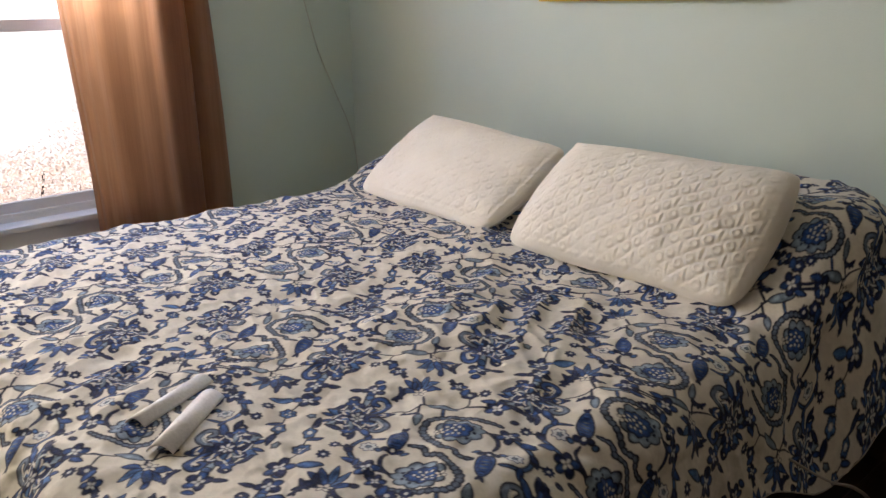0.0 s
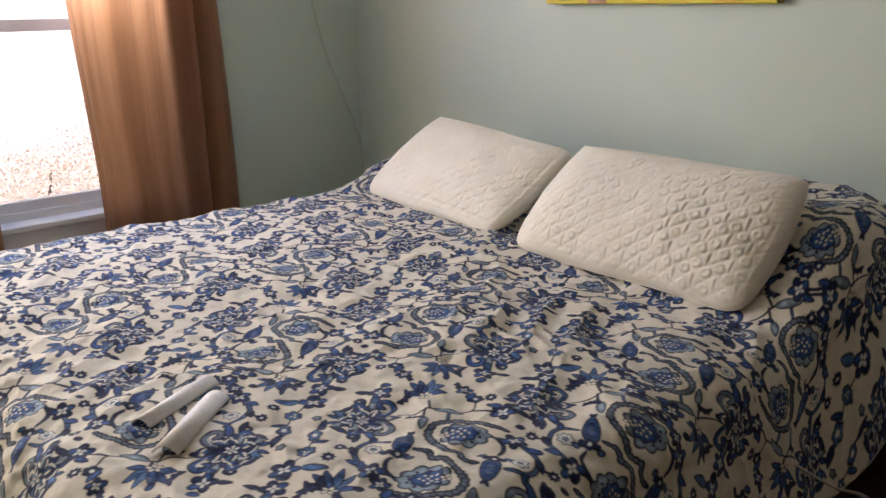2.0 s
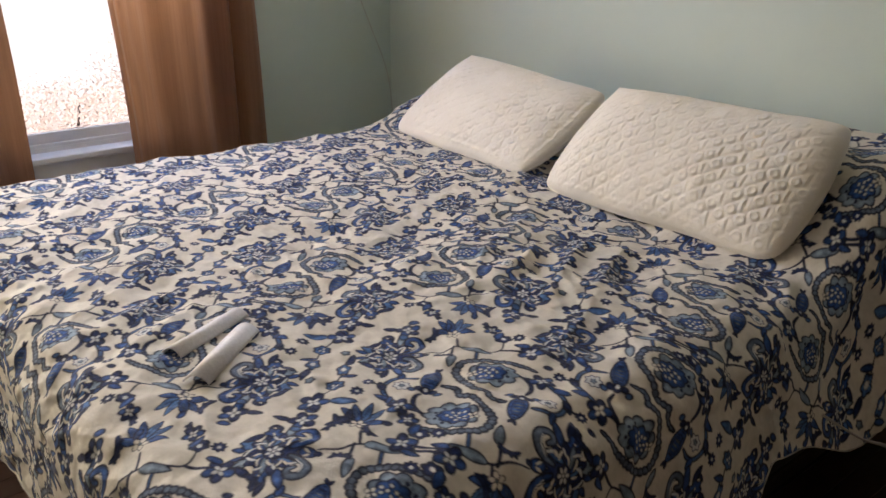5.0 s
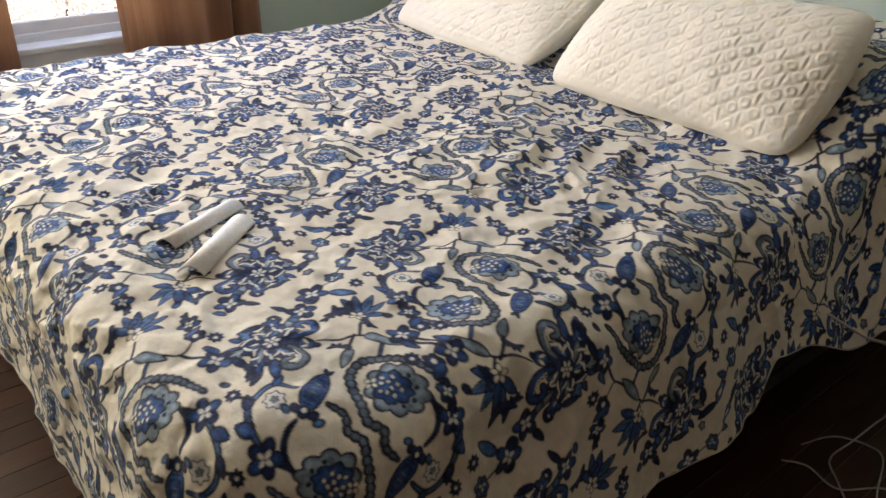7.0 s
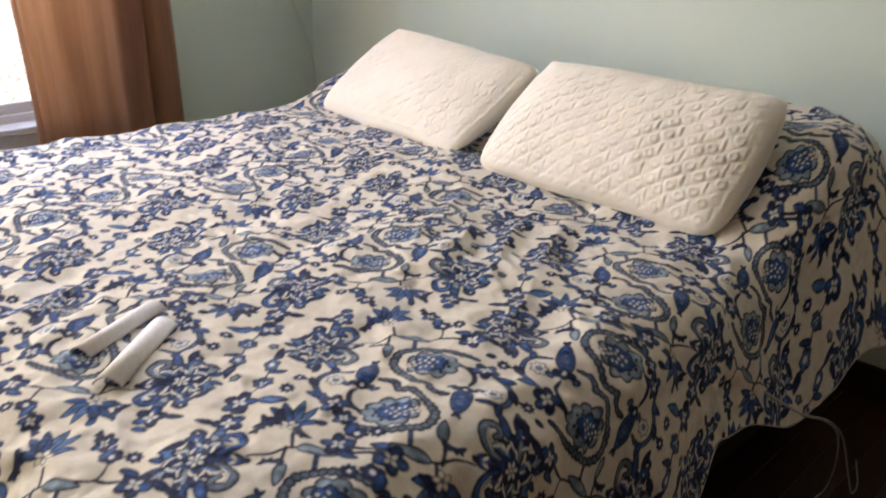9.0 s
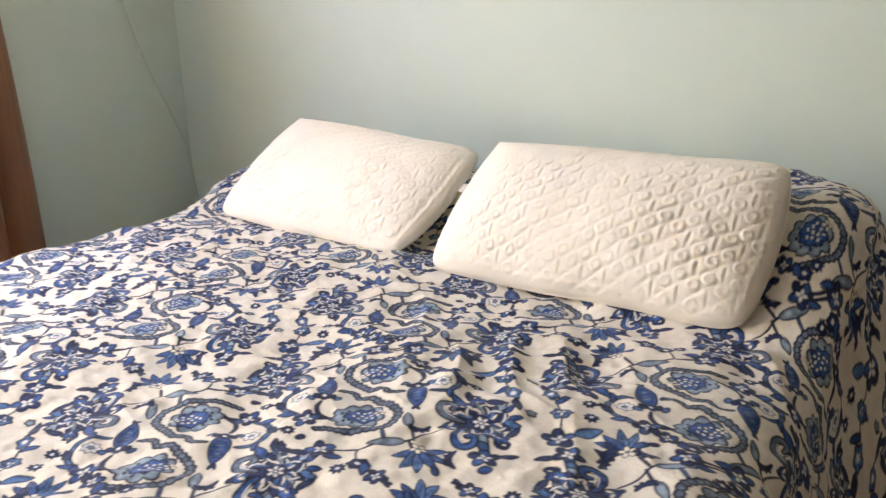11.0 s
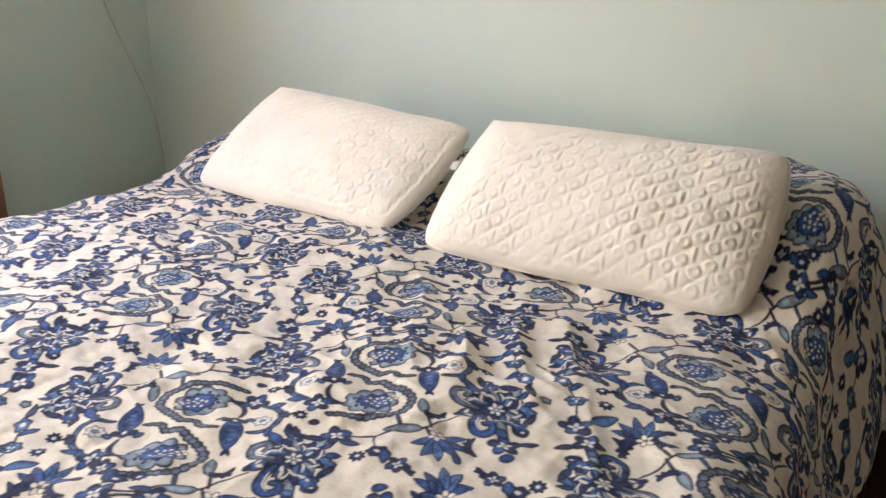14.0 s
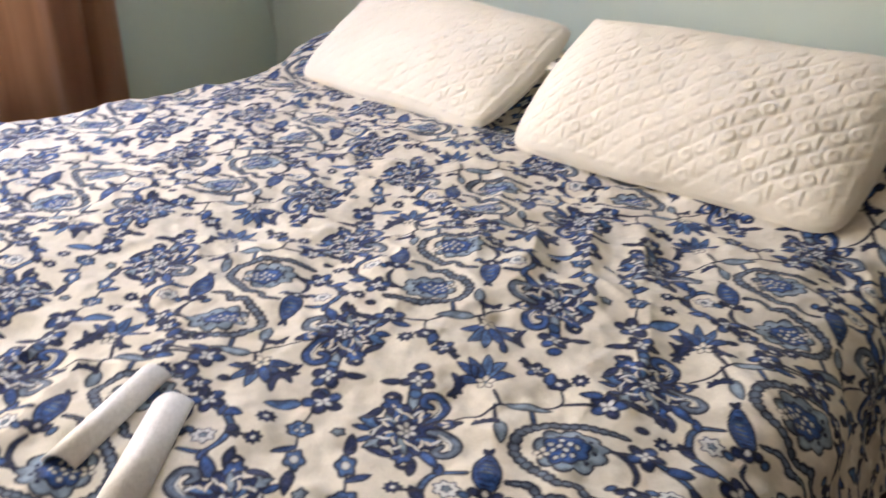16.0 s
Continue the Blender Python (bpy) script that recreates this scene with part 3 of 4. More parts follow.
def comma(pr, cx, cy, ang, size=1.0):
    """A toothed crescent."""
    pr.vine([polar(cx, cy, 0.022 * size, ang), polar(cx, cy, 0.020 * size, ang + 0.7), polar(cx, cy, 0.020 * size, ang + 1.5), polar(cx, cy, 0.022 * size, ang + 2.3)], 0.0105 * size, INK, 0, 0.0012, 0.25)
    for k in range(4):
        pr.oval(*polar(cx, cy, 0.0255 * size, ang + 0.35 + 0.45 * k), 0.0032, 0.0028, 0, INK, 0.0008)


def fabric_print(u, v):
    pr = Print(u, v)
    # Stems and vines lie lowest.
    pr.vine([(0.168, -0.020), (0.152, -0.048), (0.144, -0.075), (0.117, -0.100), (0.093, -0.131), (0.11, -0.155)], 0.0026, INK, 0, 0.0014)
    pr.vine([(0.117, -0.100), (0.098, -0.082), (0.086, -0.072)], 0.005, MID)
    pr.vine([(0.093, -0.131), (0.070, -0.150), (0.047, -0.165)], 0.004, INK)
    pr.vine([(0.144, -0.075), (0.170, -0.092)], 0.003, INK)
    pr.vine([(0.150, -0.070), (0.130, -0.050), (0.112, -0.040)], 0.003, INK)
    pr.vine([(0.002, 0.133), (-0.025, 0.122), (-0.051, 0.108), (-0.084, 0.078), (-0.092, 0.048), (-0.080, 0.024), (-0.055, 0.015), (-0.032, 0.012), (-0.009, 0.008), (0.008, 0.020), (0.027, 0.014), (0.048, 0.026)], 0.0120, SLATE, 0.0115, 0.0030)
    pr.vine([(-0.005, 0.098), (0.022, 0.099), (0.040, 0.087), (0.047, 0.070)], 0.0065, INK)
    pr.vine([(0.030, 0.119), (0.013, 0.106), (0.000, 0.096)], 0.004, INK)
    pr.vine([(0.032, 0.117), (0.066, 0.119), (0.095, 0.112), (0.111, 0.090), (0.111, 0.065), (0.088, 0.047)], 0.0080, MID, 0, 0.0024)
    # Leaves along the curl.
    pr.leaf(0.060, 0.118, 0.086, 0.133, 0.018, BLUE)
    pr.leaf(0.092, 0.113, 0.118, 0.104, 0.016, INK)
    pr.leaf(0.110, 0.070, 0.124, 0.052, 0.013, BLUE)
    pr.vine([(0.104, 0.100), (0.116, 0.112), (0.127, 0.118)], 0.003, INK)
    # Heads, each drawn about its own middle.
    for motif, x, y, k, extra in ((paisley, -0.033, 0.064, 0.88, (0.85,)), (dark_flower, 0.031, 0.120, 0.95, (1.0, 0.4)), (pale_flower, 0.087, 0.080, 1.0, ()), (gear, 0.129, 0.119, 0.9, ()), (chrysanthemum, 0.196, 0.034, 0.84, (0.95,))):
        pr.grow = (x, y, k)
        motif(pr, x, y, *extra)
    pr.grow = (0.072, 0.030, 0.86)
    seed_pod(pr, 0.049, 0.062, 0.100, -0.004)
    pr.grow = (0.0, 0.0, 1.0)
    pr.leaf(0.124, -0.050, 0.098, -0.022, 0.018, GREY)
    pr.leaf(0.140, -0.080, 0.094, -0.114, 0.019, GREY)
    for use, x, y in (((0, 2), 0.185, -0.096), ((1, 3), 0.209, -0.114)):
        pr.use = use
        pr.grow = (x - 0.012, y + 0.009, 0.80)
        star_flower(pr, x, y, -0.70, 1.0)
    pr.use = (0, 1, 2, 3)
    pr.grow = (0.0, 0.0, 1.0)
    # The small sprays between.
    dark_flower(pr, 0.252, -0.036, 1.0, 0.9)
    comma(pr, 0.228, -0.058, 2.6, 1.0)
    pr.leaf(0.266, -0.020, 0.290, -0.004, 0.012, INK)
    pr.oval(0.270, -0.060, 0.010, 0.007, 0.7, BLUE, 0.0018)
    pr.oval(0.236, -0.016, 0.009, 0.007, 0.2, MID, 0.002)
    pr.oval(0.122, -0.163, 0.016, 0.012, 0.5, INK, 0.0022, NAVY, 6, 0.1)
    pr.leaf(0.128, -0.152, 0.142, -0.178, 0.018, BLUE)
    pr.oval(0.120, -0.163, 0.005, 0.004, 0, PALE, 0.0008)
    comma(pr, 0.172, -0.188, 0.6, 1.0)
    dark_flower(pr, 0.160, -0.168, 0.7, 0.2)
    gear(pr, 0.103, -0.186)
    dark_flower(pr, 0.048, -0.166, 1.0, 0.0)
    pr.leaf(0.062, -0.176, 0.088, -0.162, 0.014, BLUE)
    comma(pr, 0.000, -0.178, 3.4, 0.9)
    # Loose buds and hooks.
    comma(pr, -0.128, 0.030, 1.2, 0.8)
    pr.leaf(0.148, 0.072, 0.130, 0.094, 0.013, INK)
    pr.leaf(0.215, -0.165, 0.232, -0.182, 0.012, BLUE)
    pr.oval(0.005, 0.158, 0.0075, 0.0055, 0.5, INK, 0.002)
    # A spray that fills the wider gap on one side of each group.
    pr.use = (1, 2)
    pr.vine([(0.125, 0.222), (0.140, 0.190), (0.150, 0.170), (0.172, 0.148), (0.192, 0.130), (0.215, 0.108)], 0.0018, INK, 0, 0.0012)
    dark_flower(pr, 0.126, 0.222, 1.10, 0.3)
    comma(pr, 0.072, 0.214, 2.2, 1.25)
    pr.leaf(0.112, 0.200, 0.082, 0.166, 0.021, MID)
    pr.oval(0.150, 0.170, 0.0160, 0.0120, 0.4, MID, 0.0024, NAVY, 6, 0.10)
    pr.oval(0.150, 0.171, 0.0090, 0.0062, 0.4, MID, 0.0012)
    for k in range(3):
        pr.oval(*polar(0.150, 0.171, 0.0045, k * 2.1), 0.0030, 0.0022, k * 2.1, PALE, 0.0006)
    pr.oval(0.193, 0.131, 0.0180, 0.0110, -0.6, MID, 0.0024, NAVY, 5, 0.14)
    pr.oval(0.193, 0.131, 0.0075, 0.0050, -0.6, PALE, 0.0010)
    pr.leaf(0.206, 0.116, 0.234, 0.088, 0.016, INK)
    pr.leaf(0.172, 0.150, 0.160, 0.122, 0.013, BLUE)
    gear(pr, 0.108, 0.152)
    pr.oval(0.190, 0.196, 0.0080, 0.0065, 0.3, GREY, 0.0022, NAVY, 5, 0.15)
    return pr.color.reshape(u.shape + (3,))


RIM, ROUND, CUT = 0.105, 0.125, 0.33


def drape(u, v):
    """Where the cloth's point (u, v) lies: flat on top, rounded over the edge, hanging in folds beside the bed."""
    r, R = RIM, ROUND
    qx = np.clip(u, BX0 + r + R, BX1 - r - R)
    qy = np.clip(v, BY0 + r + R, BY1 - r - R)
    dx, dy = u - qx, v - qy
    dist = np.hypot(dx, dy)
    nx, ny = dx / np.maximum(dist, 1e-9), dy / np.maximum(dist, 1e-9)
    s = np.maximum(dist - R, 0)
    inner = np.minimum(dist, R)
    bend = np.minimum(s, r * math.pi / 2)
    fall = s - bend
    turn = np.arctan2(ny, nx)
    along = qx * np.abs(ny) + qy * np.abs(nx) + 0.5 * turn
    # Folds in the hanging part, deeper towards the hem and at the corners.
    corner = np.minimum(np.abs(nx), np.abs(ny))
    wave = np.sin(along * 13 + 1.2 * np.sin(along * 5)) * 0.6 + np.sin(along * 29 + 2.0) * 0.25
    wave = wave * (1 - 0.6 * step(0.5, 0.9, -ny)) + corner * 1.6 * np.sin(turn * 9 + 0.6)
    flare = radians(9) - radians(7) * step(0.5, 0.9, -ny) + radians(14) * step(0.25, 0.6, np.minimum(np.abs(nx), np.abs(ny))) + (radians(4) + radians(17) * step(-1.0, -0.4, v)) * step(0.3, 0.8, nx)
    out = r * np.sin(bend / r) + fall * np.sin(flare) + wave * 0.075 * fall
    down = r * (1 - np.cos(bend / r)) + fall * np.cos(flare)
    x = qx + nx * (inner + out)
    y = qy + ny * (inner + out)
    # The top is soft: it swells over the covered pillows at the head.
    back = 0.20 * (1 - step(1.7, 2.35, u)) - 0.08 * (1 - step(0.8, 1.0, u))
    hump = 0.205 * step(-0.86, -0.50, v - back) * (1 - 0.75 * step(-0.25, -0.08, v))
    hump = hump * (0.46 + 0.54 * step(0.74, 1.15, u)) * (1 - 0.38 * np.exp(-((u - 1.62) / 0.17) ** 2))
    hump = hump * (1 - step(0.0, 0.42, fall))
    soft = 0.010 * value_noise(u * 2.3, v * 2.3, 3) + 0.006 * value_noise(u * 6 + 9, v * 6, 5)
    crease = 0.0
    for k, (ang, f, amp) in enumerate(((0.5, 11, 0.004), (2.0, 15, 0.003), (1.2, 23, 0.0018))):
        a = u * math.cos(ang) + v * math.sin(ang)
        b = -u * math.sin(ang) + v * math.cos(ang)
        crease = crease + amp * (1 - np.abs(value_noise(a * f, b * f * 0.35, 11 + k)) * 2)
    rumple = np.exp(-(((u - 2.15) / 0.35) ** 2 + ((v + 1.15) / 0.3) ** 2))
    crease = crease * (1.15 + 1.0 * rumple) + 0.0028 * value_noise(u * 34, v * 34, 17) + 0.0013 * value_noise(u * 62 + 5, v * 62, 18)
    z = TOP + 0.012 + hump - down + (soft + crease) * (1 - step(0.0, 0.2, fall))
    side = (soft + crease) * step(0.0, 0.1, s)
    x, y = x + nx * side, y + ny * side
    return np.stack([x, y, z], -1)


def hem_right(v):
    """How far in from the full drop the cloth ends on the open side."""
    return 0.035 + 0.085 * step(-1.18, -1.09, v) * (1 - step(-1.0, -0.74, v)) + 0.012 * np.sin(v * 9) - 0.03 * step(-0.6, -0.2, v)


def bedspread():
    r = RIM
    us = np.concatenate([np.arange(BX0 + r - DROP, 0.72, 0.011), np.arange(0.72, 1.4, 0.0038), np.arange(1.4, BX1 - r + DROP, 0.0021)])
    vs = np.concatenate([np.arange(BY0 + r - DROP, -0.75, 0.0021), np.arange(-0.75, BY1 - r + 0.16, 0.0032)])
    u, v = np.meshgrid(us, vs, indexing="ij")
    # The cloth's own corners are cut round.
    cx = np.maximum(np.abs(u - (BX0 + BX1) / 2) - ((BX1 - BX0) / 2 - r + DROP - CUT), 0)
    cy = np.maximum((BY0 + r - DROP + CUT) - v, 0)
    keep = (np.hypot(cx, cy) < CUT) & (u < BX1 - r + DROP - hem_right(v))
    ob = sheet("bedspread", drape(u, v), PRINT, fabric_print(u, v), keep)
    tagged(ob, "cream cotton bedspread with blue floral print draped over the bed", "bedspread")
    # Its rolled hem, from the head along the open side and round the foot.
    edge = [(BX1 - r + DROP - hem_right(t), t) for t in np.linspace(BY1 - r + 0.15, BY0 + r - DROP + CUT, 60)]
    kx, ky = BX1 - r + DROP - CUT, BY0 + r - DROP + CUT
    last = edge[-1][0]
    edge += [(min(kx + CUT * math.cos(a), last), ky - CUT * math.sin(a)) for a in np.linspace(0.1, math.pi / 2, 24)]
    edge += [(t, BY0 + r - DROP) for t in np.linspace(kx - 0.03, BX0 - r + DROP, 60)]
    e = np.array(edge)
    tube("hem", drape(e[:, 0], e[:, 1]), 0.0018, HEM, ob, 6)
    return ob


bedspread()


# ---------------------------------------------------------------- pillows
def pillow(name, bl, br, height_dir, height, thick, slack, pinch, welt, quilt, label, tag=False):
    """A plump pillow leaning back: bl and br are its lower corners, height_dir its way up."""
    a, b = Vector(bl), Vector(br)
    ex = (b - a).normalized()
    ey = Vector(height_dir)
    ey = (ey - ex * ey.dot(ex)).normalized()
    ez = ex.cross(ey)
    width = (b - a).length + 0.03
    n, m = 350, 190
    su, sv = np.meshgrid(np.sin(np.linspace(-1, 1, n) * math.pi / 2), np.sin(np.linspace(-1, 1, m) * math.pi / 2), indexing="ij")
    rim = np.clip((1 - np.abs(su) ** 5.0) * (1 - np.abs(sv) ** 2.8), 0, 1) ** 0.5
    dome = (1 - np.abs(su) ** 2.6) * (1 - np.abs(sv) ** 2.2)
    puff = rim * (0.72 + 0.28 * dome)
    # Corners are rounded and the edges between them swell or draw in a little.
    px = su * width / 2 * (1 + 0.012 * (1 - sv ** 2) + 0.008 * np.cos(sv * 4)) * (1 - 0.036 * sv ** 6)
    py = sv * height / 2 * (1 - 0.030 * (1 - su ** 2) + 0.015 * np.cos(su * 5 + 1)) * (1 - 0.065 * np.abs(su) ** 9)
    corner = (np.abs(su) ** 3 * np.abs(sv)) ** 5
    px, py = px * (1 - 0.016 * corner * (sv < 0)), py * (1 - 0.060 * corner * (sv < 0))
    ear = corner * (sv > 0)
    px, py = px + (0.007 * (su < 0) - 0.012 * welt * (su > 0)) * np.sign(su) * ear, py + (0.007 * (su < 0) - 0.020 * welt * (su > 0)) * ear
    puff = puff * (1 - 0.2 * np.clip(ear * 2, 0, 1))
    py = py - slack * (sv + 1) / 2 * (su + 1) / 2
    px = px + (1.25 * slack * (su + 1) / 2 + pinch * (1 - su) / 2) * (sv + 1) / 2
    # Quilted relief: slanting rows of "bar, ring, ring", with a shallow channel between the rows.
    pitch, lean = 0.0305, 0.62
    p = (px * math.cos(lean) + py * math.sin(lean)) / pitch
    q = (-px * math.sin(lean) + py * math.cos(lean)) / pitch
    p, q = p + 0.16 * value_noise(px * 13, py * 13 + 2, 51), q + 0.16 * value_noise(px * 13 + 5, py * 13, 52)
    row = np.floor(q)
    p = p + 1.37 * row
    fp, fq = (p % 1 - 0.5) * pitch, (q % 1 - 0.5) * pitch
    bar_x, bar_y = fp * math.cos(lean) - fq * math.sin(lean), fp * math.sin(lean) + fq * math.cos(lean)
    rr = np.hypot(fp, fq)
    ring = 0.85 * np.exp(-((rr - 0.0088) / 0.0036) ** 2) + 0.25 * np.exp(-(rr / 0.004) ** 2) - 0.4 * np.exp(-((rr - 0.0145) / 0.0030) ** 2)
    bars = 0.75 * np.exp(-(bar_y / 0.014) ** 6) * (0.8 * np.exp(-((bar_x + 0.005) / 0.0036) ** 2) - 1.1 * np.exp(-((bar_x - 0.001) / 0.0030) ** 2))
    worn = quilt * (0.72 + 0.40 * value_noise(px * 15 + 7, py * 15, 31))
    rel = worn * 0.0034 * np.where(np.floor(p) % 3 == 0, bars, ring)
    rel = rel - 0.0022 * worn * np.exp(-(np.minimum(q % 1, 1 - q % 1) * pitch / 0.0042) ** 2)
    # The welt of the edge seam.
    inset = np.minimum(width / 2 - np.abs(su * width / 2), height / 2 - np.abs(sv * height / 2))
    rel = rel * step(0.0, 0.012, inset) + welt * (0.0030 * np.exp(-((inset - 0.020) / 0.004) ** 2) - 0.0035 * np.exp(-((inset - 0.030) / 0.006) ** 2))
    rel = rel + 0.007 * value_noise(px * 9 + 3, py * 9, 21) + 0.003 * value_noise(px * 23, py * 23, 22)
    rel = rel * np.clip(puff * 1.6, 0, 1)
    mid = (a + b) / 2 + ey * (height / 2)
    C = np.array(mid)
    X, Y, Z = np.array(ex), np.array(ey), np.array(ez)
    front = C + px[..., None] * X + py[..., None] * Y + (puff * thick * 0.50 + rel)[..., None] * Z
    back = C + px[..., None] * X + py[..., None] * Y - (puff * thick * 0.50 - rel * 0.5)[..., None] * Z
    both = np.concatenate([front, back[:, ::-1]], 1)
    ob = sheet(name, both, PILLOW)
    bm = bmesh.new()
    bm.from_mesh(ob.data)
    bmesh.ops.remove_doubles(bm, verts=bm.verts, dist=1e-5)
    bmesh.ops.recalc_face_normals(bm, faces=bm.faces)
    bm.to_mesh(ob.data)
    bm.free()
    # The seam that runs round its edge.
    last = (n - 1, m - 1)
    ring = [front[i, 0] for i in range(0, n, 9)] + [front[last[0], k] for k in range(0, m, 9)] + [front[i, last[1]] for i in range(n - 1, -1, -9)] + [front[0, k] for k in range(m - 1, -1, -9)]
    tube("seam", ring, 0.0020, PILLOW, ob, 6)
    if tag:
        # A folded care tag sewn into the seam.
        bm = box(-0.002, 0.022, -0.014, 0.014, -0.0012, 0.0012, 0.0008)
        bmesh.ops.transform(bm, verts=bm.verts, matrix=Matrix.Translation(front[n - 1, int(m * 0.60)].tolist()) @ Matrix((ex, ey, ez)).transposed().to_4x4())
        part("tag", bm, MATTRESS, ob, "small folded white care tag")
    return tagged(ob, label, "pillow", "pillows on the bed")


pillow("pillow", (1.796, -0.782, 0.663), (2.534, -0.822, 0.673), (0.04, 0.24, 0.26), 0.380, 0.160, 0.0, 0.05, 0.3, 0.85, "plump white quilted knit pillow leaning at the open side")
pillow("pillow", (0.945, -0.684, 0.670), (1.668, -0.742, 0.664), (0.08, 0.32, 0.25), 0.424, 0.148, 0.045, 0.042, 0.55, 0.85, "plump white quilted knit pillow leaning near the window", True)


# ---------------------------------------------------------------- strips on the bed
def strip(p0, p1, width, rise, z):
    """A short arched strip of white plastic, open below."""
    a, b = Vector((*p0, z)), Vector((*p1, z))
    ey = (b - a).normalized()
    ex = ey.cross(Vector((0, 0, 1)))
    n = 14
    verts, faces = [], []
    for end in (a, b):
        for t in (0.0, 0.0025):
            for k in range(n + 1):
                w = -1 + 2 * k / n
                verts.append(end + ex * (w * (width / 2 - t)) + Vector((0, 0, rise * (1 - w * w) - t)))
    s = n + 1
    for k in range(n):
        faces.append((k, k + 1, 2 * s + k + 1, 2 * s + k))
        faces.append((s + k + 1, s + k, 3 * s + k, 3 * s + k + 1))
        faces.append((k + 1, k, s + k, s + k + 1))
        faces.append((2 * s + k, 2 * s + k + 1, 3 * s + k + 1, 3 * s + k))
    faces.append((0, 2 * s, 3 * s, s))
    faces.append((n, s + n, 3 * s + n, 2 * s + n))
    ob = mesh_object("plastic_strip", verts, faces, WHITE_PLASTIC, None, True)
    return tagged(ob, "short arched white plastic strip lying on the bedspread", "strip", "strips on the bed")


strip((2.089, -2.002), (2.012, -1.836), 0.046, 0.013, 0.667)
strip((2.205, -2.009), (2.083, -1.856), 0.050, 0.014, 0.667)


# ---------------------------------------------------------------- curtains
def curtain(y0, y1, label, phase, gap):
    zs = np.linspace(0.08, 2.18, 120)
    ss = np.linspace(0, 1, 160)
    s, z = np.meshgrid(ss, zs, indexing="ij")
    y = y0 + (y1 - y0) * s + 0.012 * np.sin(z * 3 + s * 5)
    y = y + 0.018 * (1 - s) * (0.55 - z) + 0.03 * s * (0.9 - z)
    x = 0.085 + 0.022 * np.sin(s * 15 + phase + 0.5 * np.sin(z * 1.3)) + 0.010 * np.sin(s * 33 + 1.0 + 0.6 * z)
    x = x - gap * 0.06 * np.exp(-((s - 0.835) / 0.026) ** 2) + gap * 0.02 * np.exp(-((s - 0.775) / 0.03) ** 2)
    x = x + gap * 0.012 * np.sin(s * 70) * np.exp(-(s / 0.12) ** 2)
    x = x + 0.01 * np.sin(z * 2.1 + s * 3)
    c = tagged(empty("curtain", (0.08, (y0 + y1) / 2, 0.08)), label, "curtain", "curtains at the window")
    P = np.stack([x - 0.08, y - (y0 + y1) / 2, z - 0.08], -1)
    sheet("panel", P, CURTAIN, parent=c)
    return c


curtain(-1.37, -0.765, "translucent tan curtain panel glowing where the window backs it", 0.4, 1.0)
curtain(-2.36, -1.735, "tan curtain panel drawn back beside the window", 2.0, 0.0)
rod = tagged(empty("curtain_rod", (0.085, -1.55, 2.2)), "thin dark metal curtain rod above the window", "curtain rod")
tube("pole", [(0, -0.95, 0), (0, 0, 0), (0, 0.95, 0)], 0.011, METAL, rod)
for y in (-0.75, 0.75):
    tube("bracket", [(-0.085, y, 0), (-0.04, y, 0), (0, y, 0)], 0.008, METAL, rod)

# ---------------------------------------------------------------- picture on the wall
pic = tagged(empty("canvas_picture", (1.70, -0.02, 1.334)), "stretched canvas painted mostly bright yellow", "picture")
part("canvas", box(-0.452, 0.445, -0.018, 0.018, 0.0, 0.6, 0.003), CANVAS, pic)
part("painted_patch", box(-0.255, -0.175, -0.0205, -0.0185, 0.002, 0.40), CANVAS_PINK, pic, "brownish pink painted patch")
part("side_edge", box(0.4452, 0.449, -0.018, 0.018, 0.001, 0.599), CANVAS_SIDE, pic, "olive side of the canvas")

# ---------------------------------------------------------------- cords
tagged(tube("wall_cord", [(0.012, -0.40, 2.0), (0.012, -0.30, 1.5), (0.014, -0.215, 1.155), (0.016, -0.128, 0.935), (0.02, -0.05, 0.745), (0.03, -0.02, 0.55), (0.05, -0.03, 0.2), (0.09, -0.05, 0.006)], 0.0026, WALL_CORD), "thin pale cord hanging down the wall corner", "cord")

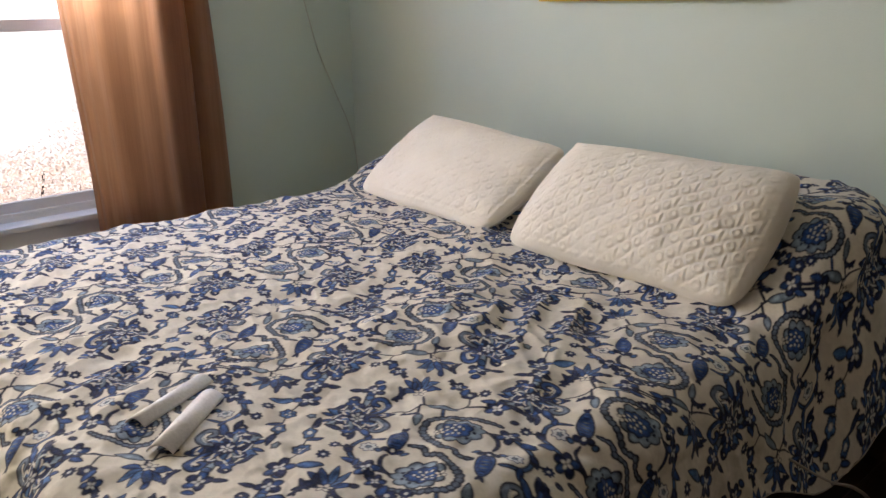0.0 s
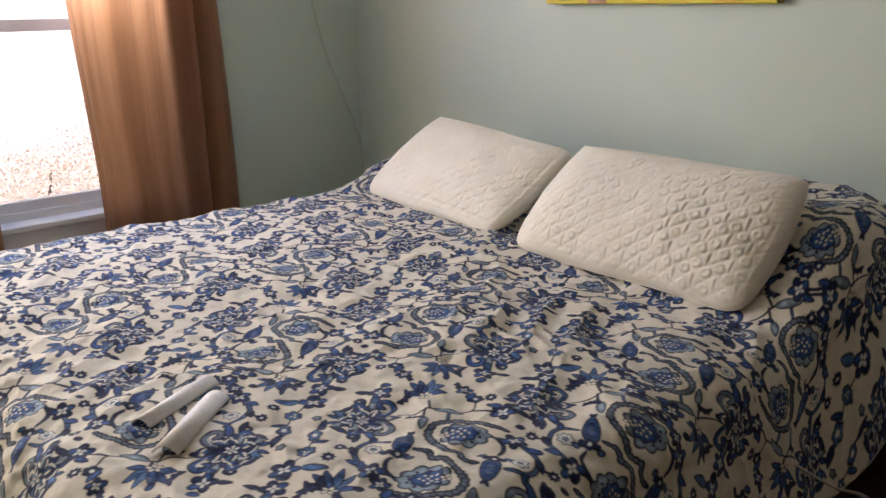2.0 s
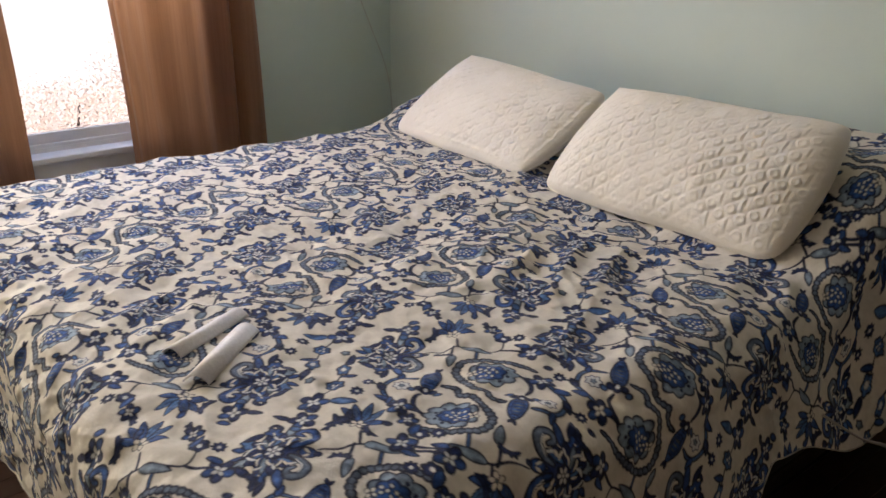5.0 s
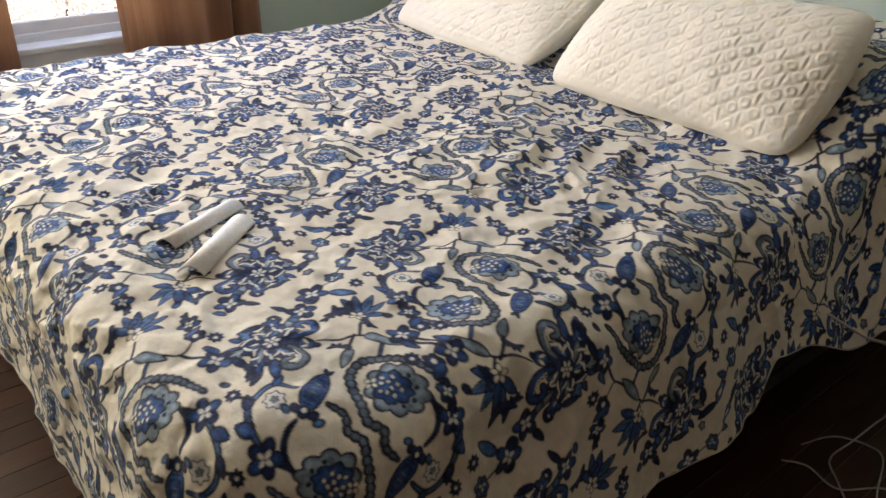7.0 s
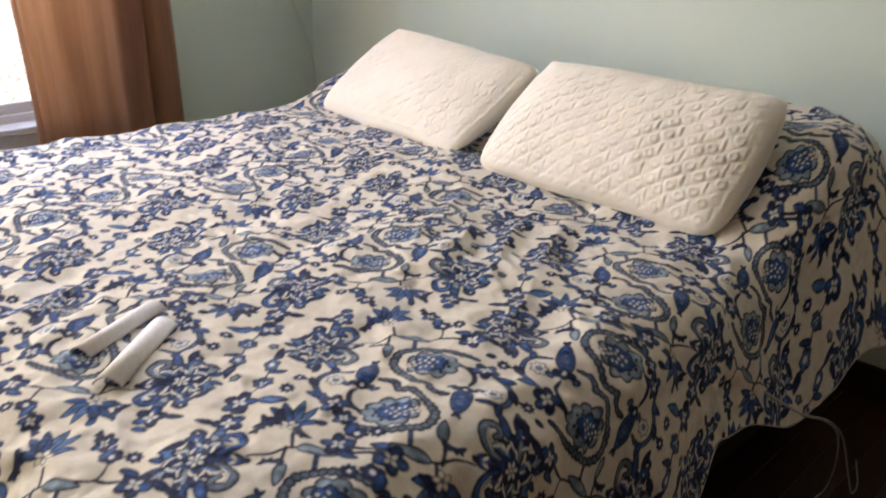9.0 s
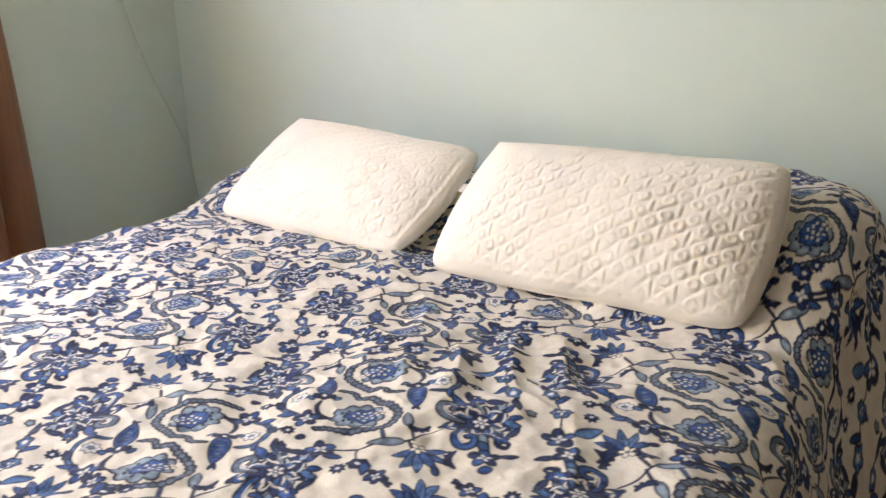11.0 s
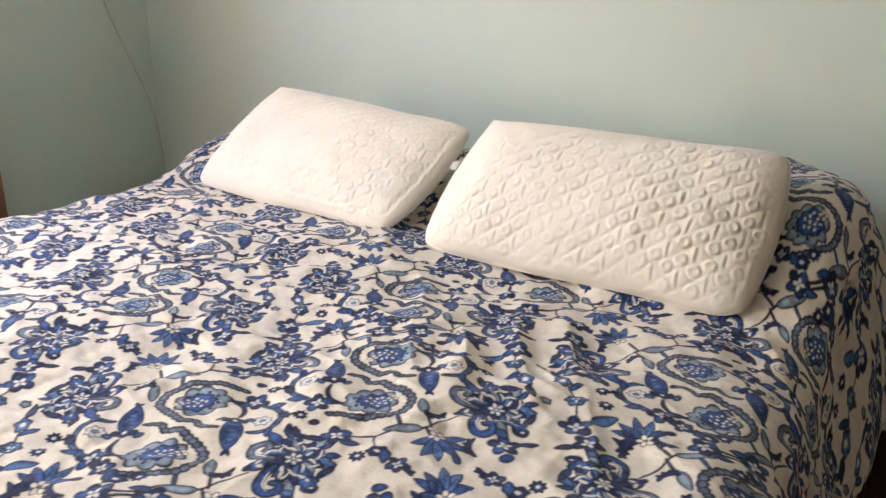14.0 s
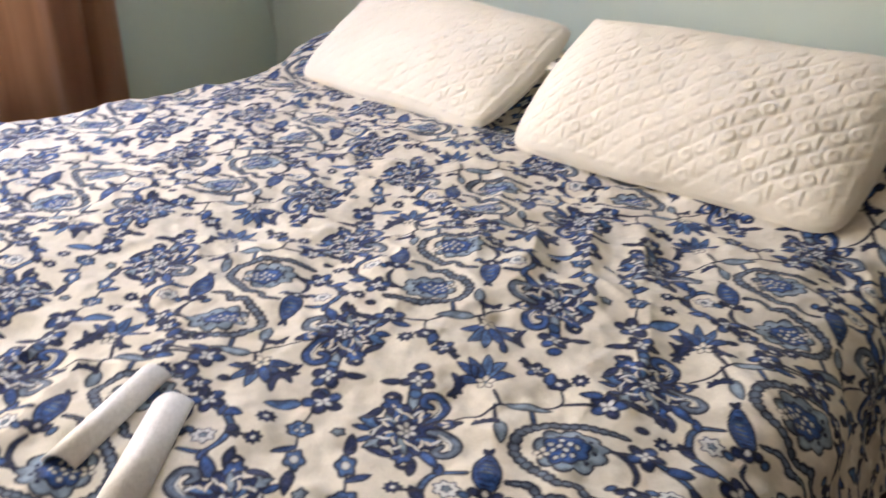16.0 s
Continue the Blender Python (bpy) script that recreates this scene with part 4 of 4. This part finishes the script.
CORD_RUNS = (
    [(2.735, -0.905, 0.425), (2.806, -0.875, 0.392), (2.835, -0.80, 0.355), (2.845, -0.70, 0.27), (2.850, -0.60, 0.12), (2.848, -0.52, 0.02), (2.84, -0.45, 0.004), (2.80, -0.35, 0.004)],
    [(2.733, -0.900, 0.420), (2.804, -0.870, 0.388), (2.830, -0.79, 0.345), (2.835, -0.70, 0.27), (2.825, -0.625, 0.15), (2.800, -0.56, 0.03), (2.788, -0.58, 0.004), (2.785, -0.686, 0.004), (2.782, -0.79, 0.004), (2.830, -0.848, 0.004), (2.89, -0.91, 0.004)],
    [(2.714, -0.796, 0.004), (2.748, -0.707, 0.004), (2.817, -0.674, 0.004), (2.861, -0.697, 0.006), (2.904, -0.816, 0.004), (2.96, -0.94, 0.004)],
    [(2.713, -0.882, 0.004), (2.761, -0.854, 0.004), (2.842, -0.875, 0.008), (2.903, -0.797, 0.008), (2.99, -0.74, 0.004)],
)
for run in CORD_RUNS:
    tagged(tube("cord", run, 0.0023, CORD, None, 6), "thin white cord trailing loosely over the floor", "cord", "cords beside the bed")

# ---------------------------------------------------------------- the floor, board by board
floor = tagged(part("floor", box(-0.18, ROOM_X + 0.15, ROOM_Y - 0.18, 0.15, -0.12, -0.018), DARK_WOOD), "dark reddish-brown wooden board floor", "floor", kind="structure")


def floor_boards():
    rng = random.Random(8)
    meshes = {}

    def board_mesh(length):
        key = round(length, 2)
        if key not in meshes:
            me = bpy.data.meshes.new("board")
            bm = box(-0.0405, 0.0405, -length / 2 + 0.0008, length / 2 - 0.0008, -0.0178, 0.0, 0.0012)
            bm.to_mesh(me)
            bm.free()
            me.materials.append(FLOOR)
            meshes[key] = me
        return meshes[key]

    x = 0.042
    while x < ROOM_X - 0.03:
        y, first = ROOM_Y, round(rng.uniform(0.2, 1.4), 1)
        while y < -0.01:
            length = min(first or rng.choice((1.0, 1.4, 1.8)), -y)
            first = 0
            b = new("board", board_mesh(length))
            b.location = (x, y + length / 2, rng.uniform(-0.0006, 0.0))
            b.parent = floor
            y += length
        x += 0.0825


floor_boards()
